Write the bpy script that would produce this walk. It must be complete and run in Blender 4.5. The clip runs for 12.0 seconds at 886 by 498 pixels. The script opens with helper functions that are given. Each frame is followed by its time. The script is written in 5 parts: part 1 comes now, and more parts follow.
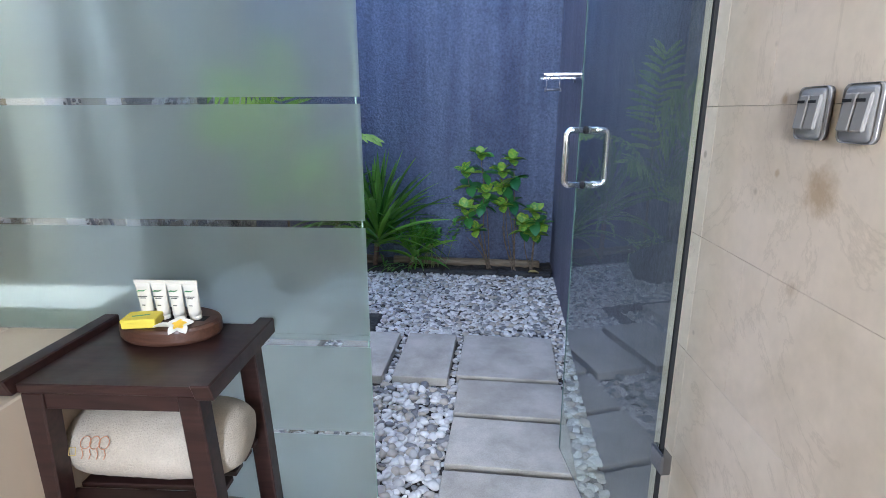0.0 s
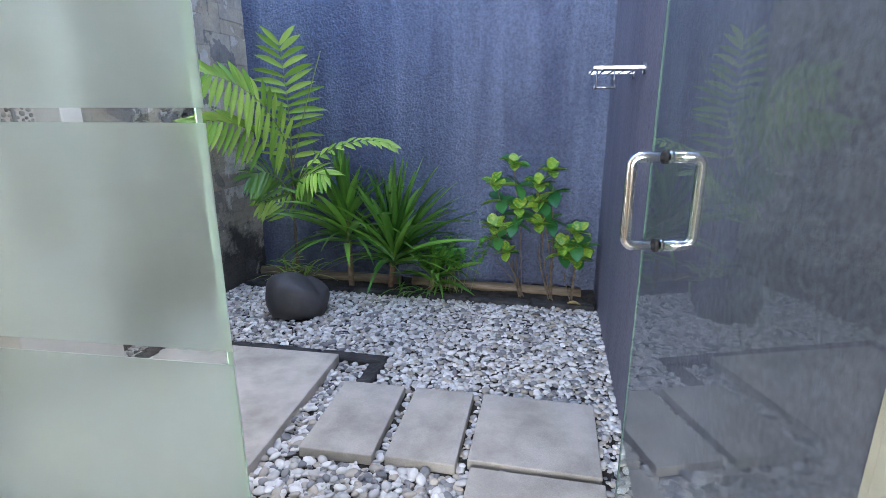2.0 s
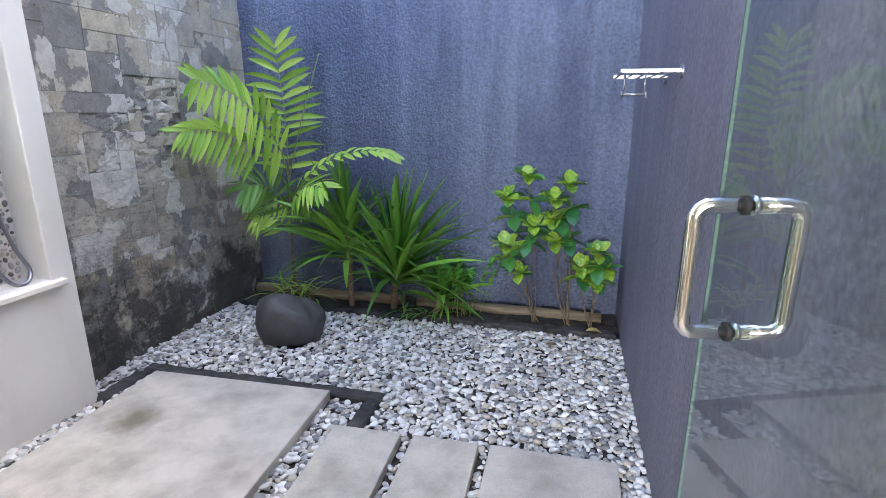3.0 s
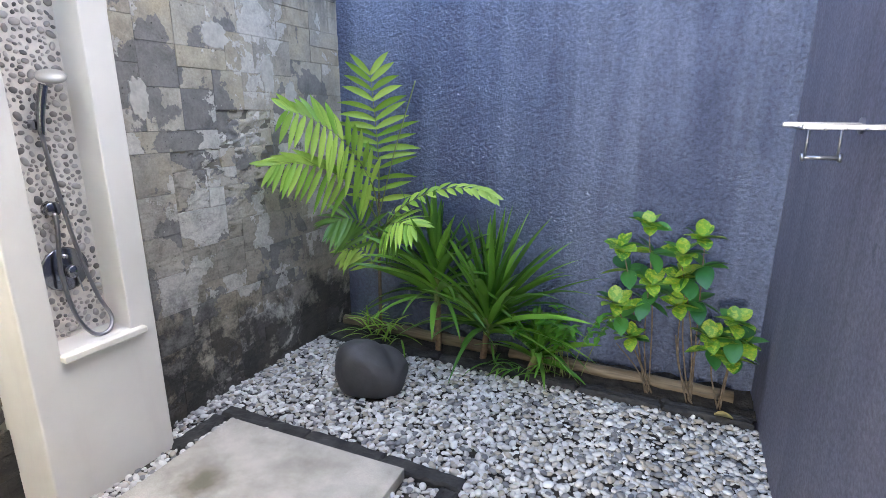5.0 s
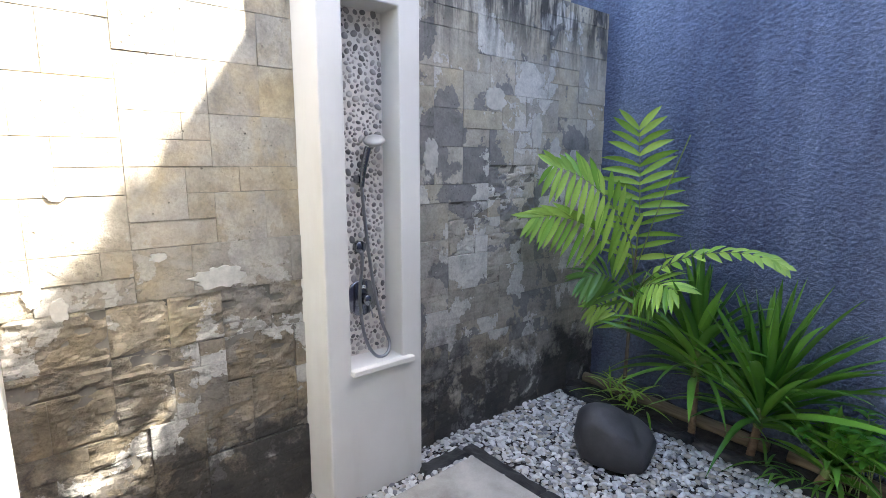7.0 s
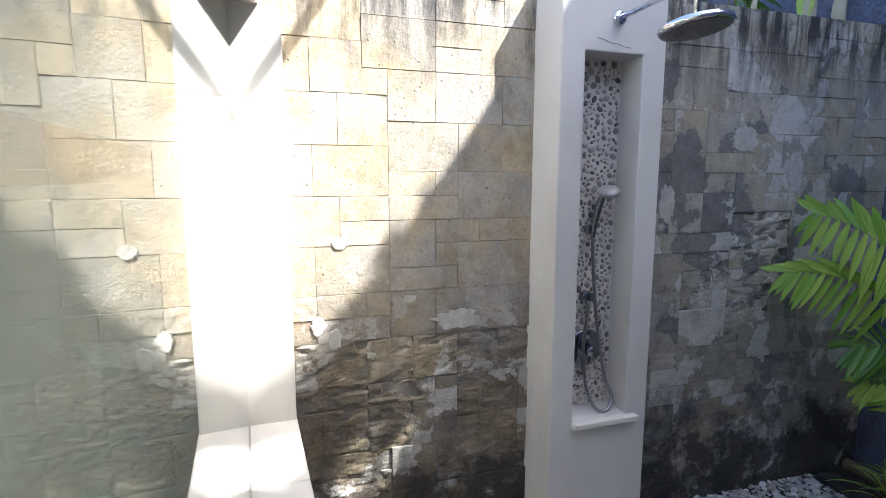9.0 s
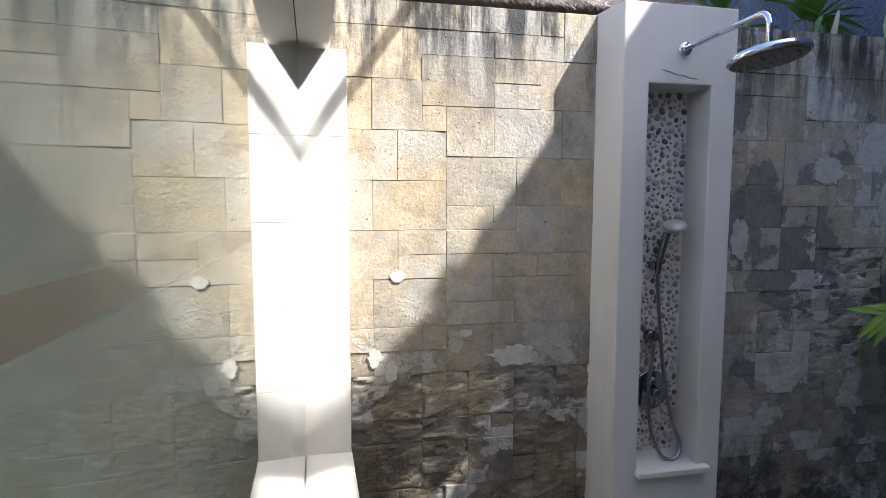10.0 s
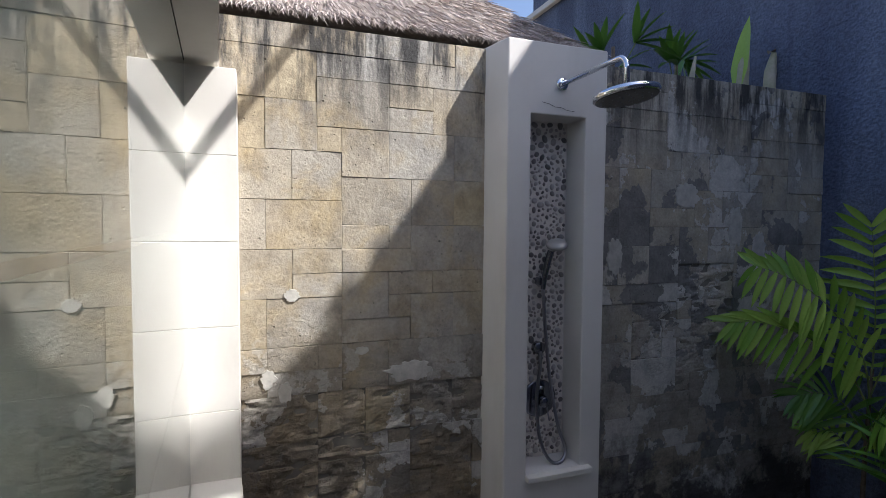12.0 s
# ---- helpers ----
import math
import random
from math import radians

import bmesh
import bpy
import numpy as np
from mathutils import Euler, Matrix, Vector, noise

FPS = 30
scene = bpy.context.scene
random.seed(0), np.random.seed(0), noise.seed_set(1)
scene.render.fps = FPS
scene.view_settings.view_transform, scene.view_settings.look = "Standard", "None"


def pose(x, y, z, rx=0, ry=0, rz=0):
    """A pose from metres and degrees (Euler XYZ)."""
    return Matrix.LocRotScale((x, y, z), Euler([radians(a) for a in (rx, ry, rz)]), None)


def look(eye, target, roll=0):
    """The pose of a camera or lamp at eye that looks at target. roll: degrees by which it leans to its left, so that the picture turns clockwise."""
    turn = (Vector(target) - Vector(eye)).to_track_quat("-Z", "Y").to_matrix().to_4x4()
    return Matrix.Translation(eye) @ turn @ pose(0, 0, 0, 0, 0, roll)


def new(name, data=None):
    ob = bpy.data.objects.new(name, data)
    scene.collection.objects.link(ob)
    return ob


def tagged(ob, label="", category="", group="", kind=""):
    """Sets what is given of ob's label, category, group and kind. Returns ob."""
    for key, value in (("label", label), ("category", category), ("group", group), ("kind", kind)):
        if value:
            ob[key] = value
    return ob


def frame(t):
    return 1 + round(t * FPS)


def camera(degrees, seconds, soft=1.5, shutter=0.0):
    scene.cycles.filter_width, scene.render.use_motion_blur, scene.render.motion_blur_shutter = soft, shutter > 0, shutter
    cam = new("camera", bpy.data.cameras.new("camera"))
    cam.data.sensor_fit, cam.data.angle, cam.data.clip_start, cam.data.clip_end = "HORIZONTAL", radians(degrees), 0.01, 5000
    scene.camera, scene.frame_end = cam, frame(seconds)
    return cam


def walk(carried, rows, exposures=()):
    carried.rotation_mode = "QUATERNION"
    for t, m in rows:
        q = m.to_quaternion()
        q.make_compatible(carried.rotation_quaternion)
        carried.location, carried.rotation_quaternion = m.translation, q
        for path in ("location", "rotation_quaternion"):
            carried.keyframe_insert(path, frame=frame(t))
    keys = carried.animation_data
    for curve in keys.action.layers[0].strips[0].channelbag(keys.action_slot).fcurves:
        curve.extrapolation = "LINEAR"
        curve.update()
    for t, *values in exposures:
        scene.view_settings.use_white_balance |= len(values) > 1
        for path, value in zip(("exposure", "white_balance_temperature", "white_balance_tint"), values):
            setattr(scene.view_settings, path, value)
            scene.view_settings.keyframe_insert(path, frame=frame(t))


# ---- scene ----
cam = camera(81.7, 12.0, 0.6)
PATH = [
    (0, (0.495, 0.234, 1.316), (0.249, 2.151, 0.801), -0.2),
    (0.5, (0.484, 0.357, 1.327), (0.228, 2.271, 0.806), -0.3),
    (1, (0.526, 0.511, 1.334), (0.251, 2.421, 0.808), -0.3),
    (1.5, (0.561, 0.694, 1.335), (0.218, 2.592, 0.803), -0.1),
    (2, (0.524, 0.876, 1.349), (0.124, 2.763, 0.821), -0.0),
    (2.5, (0.501, 1.035, 1.36), (0.083, 2.92, 0.837), -0.1),
    (3, (0.513, 1.205, 1.374), (0.053, 3.081, 0.858), -0.0),
    (3.2, (0.493, 1.277, 1.374), (0.002, 3.145, 0.857), 0.0),
    (4.8, (0.422, 1.603, 1.547), (-0.354, 3.369, 1.019), -0.2),
    (5, (0.399, 1.602, 1.552), (-0.42, 3.354, 1.04), -0.0),
    (5.5, (0.369, 1.594, 1.571), (-0.635, 3.26, 1.102), 0.0),
    (6, (0.352, 1.578, 1.599), (-0.847, 3.121, 1.175), 0.0),
    (6.5, (0.302, 1.552, 1.59), (-1.071, 2.958, 1.217), 0.2),
    (7, (0.287, 1.541, 1.593), (-1.245, 2.782, 1.255), 0.1),
    (7.5, (0.275, 1.535, 1.627), (-1.393, 2.591, 1.308), 0.0),
    (7.7, (0.258, 1.498, 1.628), (-1.45, 2.494, 1.328), 0.3),
    (9.3, (0.219, 1.401, 1.752), (-1.707, 1.884, 1.514), 0.0),
    (9.5, (0.222, 1.424, 1.74), (-1.724, 1.841, 1.538), 0.1),
    (10, (0.214, 1.413, 1.764), (-1.745, 1.782, 1.601), 0.1),
    (10.5, (0.231, 1.426, 1.78), (-1.734, 1.776, 1.655), 0.2),
    (11, (0.252, 1.445, 1.784), (-1.71, 1.816, 1.679), 0.2),
    (11.5, (0.273, 1.466, 1.782), (-1.666, 1.944, 1.683), 0.3),
    (12, (0.296, 1.484, 1.773), (-1.582, 2.166, 1.679), 0.4),
]
EXPOSURE = [(0.0, 3.02, 5350, 10), (1.5, 3.24, 5650, 11), (3.0, 3.68, 6250, 11), (5.5, 3.68, 6500, 10), (7.5, 3.00, 5950, 11), (9.5, 1.90, 5800, 12), (10.5, 1.28, 5750, 13), (12.0, 0.89, 5750, 13)]
walk(cam, [(t, look(eye, target, roll)) for t, eye, target, roll in PATH], EXPOSURE)

# ---- sun, sky, lamps ----
SUN = Vector((1.0, 1.38, 2.0)).normalized()
world = bpy.data.worlds.new("sky")
scene.world = world
world.use_nodes = True
wn = world.node_tree
sky = wn.nodes.new("ShaderNodeTexSky")
sky.sky_type, sky.sun_disc = "NISHITA", False
sky.air_density, sky.dust_density = 1.0, 4.0
sky.sun_elevation, sky.sun_rotation = math.asin(SUN.z), math.atan2(SUN.x, SUN.y)
wn.nodes["Background"].inputs["Strength"].default_value = 0.115
wn.links.new(sky.outputs["Color"], wn.nodes["Background"].inputs["Color"])
sun = new("sun", bpy.data.lights.new("sun", "SUN"))
sun.data.energy, sun.data.angle, sun.data.color = 5.0, radians(0.5), (1.0, 0.93, 0.82)
sun.matrix_basis = look(SUN * 30, (0, 0, 0))
# added fill lamp that brightens the marble; no such source is known
bath_fill_light = new("bath_fill_light", bpy.data.lights.new("bath_fill_light", "AREA"))
bath_fill_light.data.shape, bath_fill_light.data.size, bath_fill_light.data.size_y = "RECTANGLE", 0.7, 1.1
bath_fill_light.data.energy, bath_fill_light.data.color = 6.6, (1.0, 0.96, 0.91)
bath_fill_light.data.spread = radians(95)
bath_fill_light.matrix_basis = look((0.55, -1.86, 1.70), (1.0, 1.0, 1.6))

# ---- main places ----
WALL_X, BACK_Y, RIGHT_X = -1.857, 4.717, 0.883
HOUSE = pose(-1.684, 1.2575, 0, 0, 0, 3.605)      # u along the glass, v outwards
TABLE = pose(-0.282, 1.172, 0.10, 0, 0, 4.5)
FLOOR_Z = 0.10


# ---- materials ----
class Nodes:
    def __init__(self, name):
        self.m = bpy.data.materials.new(name)
        self.m.use_nodes = True
        self.t = self.m.node_tree
        self.b = self.t.nodes["Principled BSDF"]
        self.out = self.t.nodes["Material Output"]
        self.pos = self.t.nodes.new("ShaderNodeNewGeometry").outputs["Position"]

    def put(self, key, value):
        self.link(value, self.b.inputs[key])
        return self

    def link(self, value, socket):
        if isinstance(value, bpy.types.NodeSocket):
            self.t.links.new(value, socket)
        elif isinstance(value, (tuple, list)):
            socket.default_value = (*value, 1.0)[:4] if len(value) == 3 and socket.type == "RGBA" else value
        else:
            socket.default_value = value

    def stretch(self, sx, sy, sz, source=None):
        n = self.t.nodes.new("ShaderNodeMapping")
        self.t.links.new(source or self.pos, n.inputs["Vector"])
        n.inputs["Scale"].default_value = (sx, sy, sz)
        return n.outputs["Vector"]

    def noise(self, scale, detail=4.0, rough=0.55, vector=None, distort=0.0):
        n = self.t.nodes.new("ShaderNodeTexNoise")
        self.t.links.new(vector or self.pos, n.inputs["Vector"])
        for key, v in (("Scale", scale), ("Detail", detail), ("Roughness", rough), ("Distortion", distort)):
            n.inputs[key].default_value = v
        return n.outputs["Fac"]

    def cells(self, scale, vector=None, feature="F1", output="Distance"):
        n = self.t.nodes.new("ShaderNodeTexVoronoi")
        n.feature = feature
        self.t.links.new(vector or self.pos, n.inputs["Vector"])
        n.inputs["Scale"].default_value = scale
        return n.outputs[output]

    def ramp(self, value, *stops):
        n = self.t.nodes.new("ShaderNodeValToRGB")
        self.link(value, n.inputs["Fac"])
        e = n.color_ramp.elements
        while len(e) < len(stops):
            e.new(0.5)
        for el, (p, c) in zip(e, stops):
            el.position = p
            el.color = (c, c, c, 1) if isinstance(c, (int, float)) else (*c, 1)
        return n.outputs["Color"]

    def mix(self, fac, a, b, kind="MIX"):
        n = self.t.nodes.new("ShaderNodeMix")
        n.data_type, n.blend_type = "RGBA", kind
        self.link(fac, n.inputs[0])
        self.link(a, n.inputs[6])
        self.link(b, n.inputs[7])
        return n.outputs[2]

    def maths(self, op, a, b=0.0):
        n = self.t.nodes.new("ShaderNodeMath")
        n.operation = op
        self.link(a, n.inputs[0])
        self.link(b, n.inputs[1])
        return n.outputs[0]

    def random(self):
        return self.t.nodes.new("ShaderNodeObjectInfo").outputs["Random"]

    def island(self):
        return self.t.nodes.new("ShaderNodeNewGeometry").outputs["Random Per Island"]

    def height(self):
        n = self.t.nodes.new("ShaderNodeSeparateXYZ")
        self.t.links.new(self.pos, n.inputs[0])
        return n.outputs["Z"]

    def bump(self, value, strength=0.3, distance=0.01):
        n = self.t.nodes.new("ShaderNodeBump")
        n.inputs["Strength"].default_value, n.inputs["Distance"].default_value = strength, distance
        self.t.links.new(value, n.inputs["Height"])
        old = self.b.inputs["Normal"].links
        if old:
            self.t.links.new(old[0].from_socket, n.inputs["Normal"])
        self.t.links.new(n.outputs["Normal"], self.b.inputs["Normal"])
        return self


def grained(name, a, b, scale, rough=0.6, bump=0.2, fine=60.0, metal=0.0, distance=0.003):
    """Two tones at a broad scale, a fine grain and relief over it."""
    n = Nodes(name)
    broad = n.noise(scale, 5)
    grain = n.noise(fine, 3)
    col = n.mix(n.ramp(broad, (0.35, 0.0), (0.68, 1.0)), a, b)
    n.put("Base Color", n.mix(0.25, col, n.ramp(grain, (0.3, 0.45), (0.7, 1.0)), "MULTIPLY"))
    n.put("Roughness", rough).put("Metallic", metal)
    n.bump(grain, bump, distance)
    return n.m


def stone_wall_material():
    n = Nodes("weathered_limestone")
    rnd = n.random()
    # every block is cut from another bed: patches break off at the joints
    shift = n.t.nodes.new("ShaderNodeVectorMath")
    shift.operation = "ADD"
    n.t.links.new(n.pos, shift.inputs[0])
    own = n.t.nodes.new("ShaderNodeCombineXYZ")
    n.link(n.maths("MULTIPLY", rnd, 0.22), own.inputs[0])
    n.link(n.maths("MULTIPLY", n.maths("FRACT", n.maths("MULTIPLY", rnd, 17.0)), 0.16), own.inputs[2])
    n.t.links.new(own.outputs[0], shift.inputs[1])
    bed = shift.outputs[0]
    warm = n.ramp(rnd, (0.0, (0.35, 0.31, 0.24)), (0.3, (0.46, 0.40, 0.30)), (0.55, (0.40, 0.37, 0.31)), (0.8, (0.44, 0.37, 0.26)), (1.0, (0.50, 0.42, 0.27)))
    ochre = n.ramp(n.noise(3.8, 6, 0.62, bed, 0.4), (0.46, 0.0), (0.66, 0.9))
    col = n.mix(ochre, warm, (0.46, 0.36, 0.20))
    grey = n.ramp(n.noise(1.6, 6, 0.6, distort=0.3), (0.48, 0.0), (0.66, 0.50))
    col = n.mix(grey, col, (0.34, 0.335, 0.315))
    sep = n.t.nodes.new("ShaderNodeSeparateXYZ")
    n.t.links.new(n.pos, sep.inputs[0])
    far = n.ramp(n.maths("DIVIDE", sep.outputs["Y"], 5.0), (0.48, 0.0), (0.60, 1.0))
    low = n.ramp(n.maths("DIVIDE", sep.outputs["Z"], 2.6), (0.30, 1.0), (0.58, 0.0))
    worn = n.maths("MAXIMUM", far, low)
    dirt = n.ramp(n.noise(2.2, 8, 0.66, distort=0.3), (0.34, 0.0), (0.56, 1.0))
    col = n.mix(n.maths("MULTIPLY", n.maths("MULTIPLY", dirt, low), 0.82), col, n.mix(n.noise(9.0, 6, 0.65, bed), (0.10, 0.077, 0.048), (0.27, 0.215, 0.135)))
    # damp stretch at the garden end: greyer stone, block by block
    cool = n.ramp(n.maths("FRACT", n.maths("MULTIPLY", rnd, 7.0)), (0.0, (0.33, 0.32, 0.28)), (0.4, (0.45, 0.43, 0.375)), (0.7, (0.42, 0.38, 0.29)), (1.0, (0.52, 0.50, 0.45)))
    col = n.mix(n.maths("MULTIPLY", far, 0.55), col, cool)
    slate = n.ramp(n.noise(2.5, 8, 0.60, bed, 0.2), (0.535, 0.0), (0.543, 1.0))
    col = n.mix(n.maths("MULTIPLY", n.maths("MULTIPLY", slate, n.maths("MAXIMUM", far, n.maths("MULTIPLY", low, 0.45))), 0.85), col, n.mix(n.noise(30), (0.155, 0.152, 0.148), (0.235, 0.23, 0.218)))
    flake = n.maths("MULTIPLY", n.maths("MAXIMUM", far, n.maths("MULTIPLY", low, 0.9)), n.ramp(n.noise(2.9, 8, 0.62, bed, 0.15), (0.552, 0.0), (0.558, 1.0)))
    col = n.mix(n.maths("MULTIPLY", flake, 0.9), col, n.mix(n.noise(22), (0.52, 0.50, 0.445), (0.68, 0.655, 0.59)))
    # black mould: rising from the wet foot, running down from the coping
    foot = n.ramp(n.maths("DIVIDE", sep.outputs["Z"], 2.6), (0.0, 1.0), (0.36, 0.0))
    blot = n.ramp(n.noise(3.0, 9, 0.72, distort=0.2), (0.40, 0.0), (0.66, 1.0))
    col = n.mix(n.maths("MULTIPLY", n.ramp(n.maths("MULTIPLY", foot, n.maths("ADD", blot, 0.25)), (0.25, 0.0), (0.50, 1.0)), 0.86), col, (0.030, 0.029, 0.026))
    cope = n.ramp(n.maths("DIVIDE", sep.outputs["Z"], 2.6), (0.79, 0.0), (0.95, 1.0))
    runs = n.ramp(n.noise(9.0, 8, 0.68, n.stretch(1.0, 1.5, 0.26)), (0.43, 0.0), (0.57, 1.0))
    col = n.mix(n.maths("MULTIPLY", n.maths("MULTIPLY", cope, runs), 0.95), col, (0.045, 0.043, 0.04))
    mottle = n.noise(7.0, 8, 0.7, bed, 0.3)
    col = n.mix(0.75, col, n.ramp(mottle, (0.30, 0.48), (0.50, 0.96), (0.70, 1.22)), "MULTIPLY")
    grain = n.noise(75, 4, 0.65)
    col = n.mix(0.4, col, n.ramp(grain, (0.3, 0.5), (0.65, 1.05)), "MULTIPLY")
    pits = n.ramp(n.cells(42), (0.05, 0.0), (0.20, 1.0))
    rotten = n.ramp(n.noise(2.6, 5, 0.6, bed), (0.50, 0.0), (0.66, 0.65))
    col = n.mix(rotten, col, pits, "MULTIPLY")
    scratch = n.ramp(n.noise(12.0, 6, 0.7, n.stretch(1.0, 0.5, 3.2)), (0.36, 0.62), (0.52, 1.0))
    col = n.mix(n.maths("MULTIPLY", low, 0.45), col, scratch, "MULTIPLY")
    holes = n.ramp(n.cells(17), (0.045, 0.0), (0.085, 1.0))
    col = n.mix(0.6, col, n.ramp(holes, (0.0, 0.35), (1.0, 1.0)), "MULTIPLY")
    n.put("Base Color", col).put("Roughness", 0.9)
    n.bump(holes, 0.8, 0.006)
    n.bump(grain, 0.5, 0.006)
    n.bump(n.maths("MULTIPLY", pits, rotten), 0.5, 0.006)
    crumble = n.noise(13.0, 9, 0.7, n.stretch(1.0, 0.8, 1.35, bed), 0.1)
    n.bump(n.maths("MULTIPLY", n.ramp(crumble, (0.42, 0.0), (0.50, 1.0)), n.maths("MAXIMUM", n.maths("MULTIPLY", low, 0.9), 0.10)), 0.7, 0.009)
    n.bump(n.maths("MULTIPLY", flake, worn), 0.8, 0.006)
    return n.m


def stucco_material(name, a, b, streak, relief=1.0):
    n = Nodes(name)
    run = n.noise(2.6, 7, 0.6, n.stretch(1.0, 1.0, 0.10), 0.1)
    cloud = n.noise(1.1, 4)
    col = n.mix(n.ramp(cloud, (0.35, 0.0), (0.7, 1.0)), a, b)
    col = n.mix(n.maths("MULTIPLY", n.ramp(run, (0.46, 0.0), (0.68, 1.0)), 0.72), col, streak)
    fine_run = n.noise(14.0, 5, 0.6, n.stretch(1.0, 1.0, 0.06))
    col = n.mix(n.maths("MULTIPLY", n.ramp(fine_run, (0.55, 0.0), (0.75, 1.0)), 0.3), col, (0.045, 0.05, 0.075))
    grit = n.noise(170, 3, 0.6)
    trowel = n.noise(62, 3, 0.5)
    scar = n.ramp(n.noise(4.5, 9, 0.7, distort=0.3), (0.66, 0.0), (0.70, 0.55))
    col = n.mix(scar, col, (0.075, 0.082, 0.115))
    # relief shading put into the colour: trowel hollows darker, ridges lighter
    col = n.mix(0.6, col, n.ramp(trowel, (0.32, 0.50), (0.66, 1.15)), "MULTIPLY")
    n.put("Base Color", n.mix(0.4, col, n.ramp(grit, (0.3, 0.5), (0.7, 1.12)), "MULTIPLY"))
    n.put("Roughness", 0.62)
    n.bump(trowel, 1.0 * relief, 0.022)
    n.bump(grit, 0.6 * relief, 0.004)
    return n.m


def pebble_material(name, a, b, c, d):
    n = Nodes(name)
    pick = n.maths("FRACT", n.maths("ADD", n.maths("MULTIPLY", n.random(), 7.3), n.island()))
    col = n.ramp(pick, (0.0, a), (0.16, a), (0.22, b), (0.52, c), (0.78, b), (0.86, d), (1.0, d))
    band = n.noise(55, 3, 0.5)
    n.put("Base Color", n.mix(0.3, col, n.ramp(band, (0.3, 0.65), (0.7, 1.1)), "MULTIPLY"))
    n.put("Roughness", 0.55)
    n.bump(n.noise(220, 2), 0.12, 0.001)
    return n.m


def leaf_material(name, a, b, edge=None):
    n = Nodes(name)
    pick = n.random()
    col = n.mix(pick, a, b)
    if edge:
        col = n.mix(n.ramp(n.noise(48, 4, 0.65), (0.48, 0.0), (0.57, 0.85)), col, edge)
    vein = n.noise(90, 2)
    n.put("Base Color", n.mix(0.25, col, n.ramp(vein, (0.35, 0.7), (0.65, 1.1)), "MULTIPLY"))
    n.put("Roughness", 0.32).put("Specular IOR Level", 0.5)
    glow = n.t.nodes.new("ShaderNodeBsdfTranslucent")
    n.link(n.mix(0.5, col, (0.25, 0.42, 0.05)), glow.inputs["Color"])
    both = n.t.nodes.new("ShaderNodeMixShader")
    both.inputs[0].default_value = 0.2
    n.t.links.new(n.b.outputs[0], both.inputs[1])
    n.t.links.new(glow.outputs[0], both.inputs[2])
    n.t.links.new(both.outputs[0], n.out.inputs["Surface"])
    return n.m


def wood_material(name, a, b, along=(6.0, 60.0, 60.0), rough=0.35):
    n = Nodes(name)
    tex = n.t.nodes.new("ShaderNodeTexCoord").outputs["Object"]
    grain = n.noise(1.0, 6, 0.6, n.stretch(*along, source=tex), 0.6)
    n.put("Base Color", n.mix(n.ramp(grain, (0.35, 0.0), (0.68, 1.0)), a, b))
    n.put("Roughness", n.ramp(n.noise(12, 3), (0.3, rough - 0.06), (0.7, rough + 0.1)))
    n.bump(grain, 0.12, 0.001)
    return n.m


def marble_material():
    n = Nodes("cream_marble_tile")
    tint = n.ramp(n.random(), (0.0, (0.72, 0.60, 0.47)), (0.5, (0.77, 0.66, 0.53)), (1.0, (0.70, 0.575, 0.44)))
    cloud = n.noise(3.0, 6, 0.6, distort=0.5)
    col = n.mix(n.ramp(cloud, (0.4, 0.0), (0.7, 0.7)), tint, (0.52, 0.43, 0.31))
    vein = n.ramp(n.noise(2.4, 7, 0.65, distort=1.2), (0.485, 0.0), (0.50, 0.28), (0.515, 0.0))
    col = n.mix(vein, col, (0.42, 0.33, 0.23))
    spot = n.ramp(n.cells(7.5), (0.035, 1.0), (0.075, 0.0))
    col = n.mix(n.maths("MULTIPLY", spot, 0.85), col, (0.33, 0.25, 0.17))
    # rust stains bled into the stone
    for place, size, depth in (((0.932, 1.016, 1.205), 0.034, 0.75), ((0.925, 1.140, 1.333), 0.010, 0.8), ((0.926, 1.128, 1.220), 0.007, 0.7), ((0.931, 1.040, 1.050), 0.012, 0.45)):
        away = n.t.nodes.new("ShaderNodeVectorMath")
        away.operation = "DISTANCE"
        n.t.links.new(n.pos, away.inputs[0])
        away.inputs[1].default_value = place
        ragged = n.maths("ADD", n.maths("DIVIDE", away.outputs["Value"], size), n.maths("MULTIPLY", n.maths("SUBTRACT", n.noise(45, 5, 0.65), 0.5), 1.6))
        col = n.mix(n.ramp(n.maths("MULTIPLY", ragged, 0.5), (0.20, depth), (0.62, 0.0)), col, (0.40, 0.27, 0.145))
    col = n.mix(0.2, col, n.ramp(n.noise(40, 3), (0.3, 0.75), (0.7, 1.05)), "MULTIPLY")
    n.put("Base Color", col).put("Roughness", n.ramp(cloud, (0.3, 0.34), (0.7, 0.5)))
    n.bump(n.noise(24, 3), 0.06, 0.002)
    return n.m


def plaster_material(name, a, b):
    n = Nodes(name)
    wash = n.noise(2.0, 6, 0.6)
    run = n.noise(6.0, 5, 0.6, n.stretch(1, 1, 0.15))
    col = n.mix(n.ramp(wash, (0.4, 0.0), (0.7, 0.7)), a, b)
    col = n.mix(n.maths("MULTIPLY", n.ramp(run, (0.52, 0.0), (0.75, 1.0)), 0.25), col, (0.42, 0.38, 0.32))
    speck = n.ramp(n.cells(60), (0.02, 0.6), (0.06, 1.0))
    n.put("Base Color", n.mix(0.4, col, speck, "MULTIPLY")).put("Roughness", 0.75)
    n.bump(n.noise(35, 4), 0.12, 0.004)
    n.bump(n.noise(3, 2), 0.15, 0.02)
    return n.m


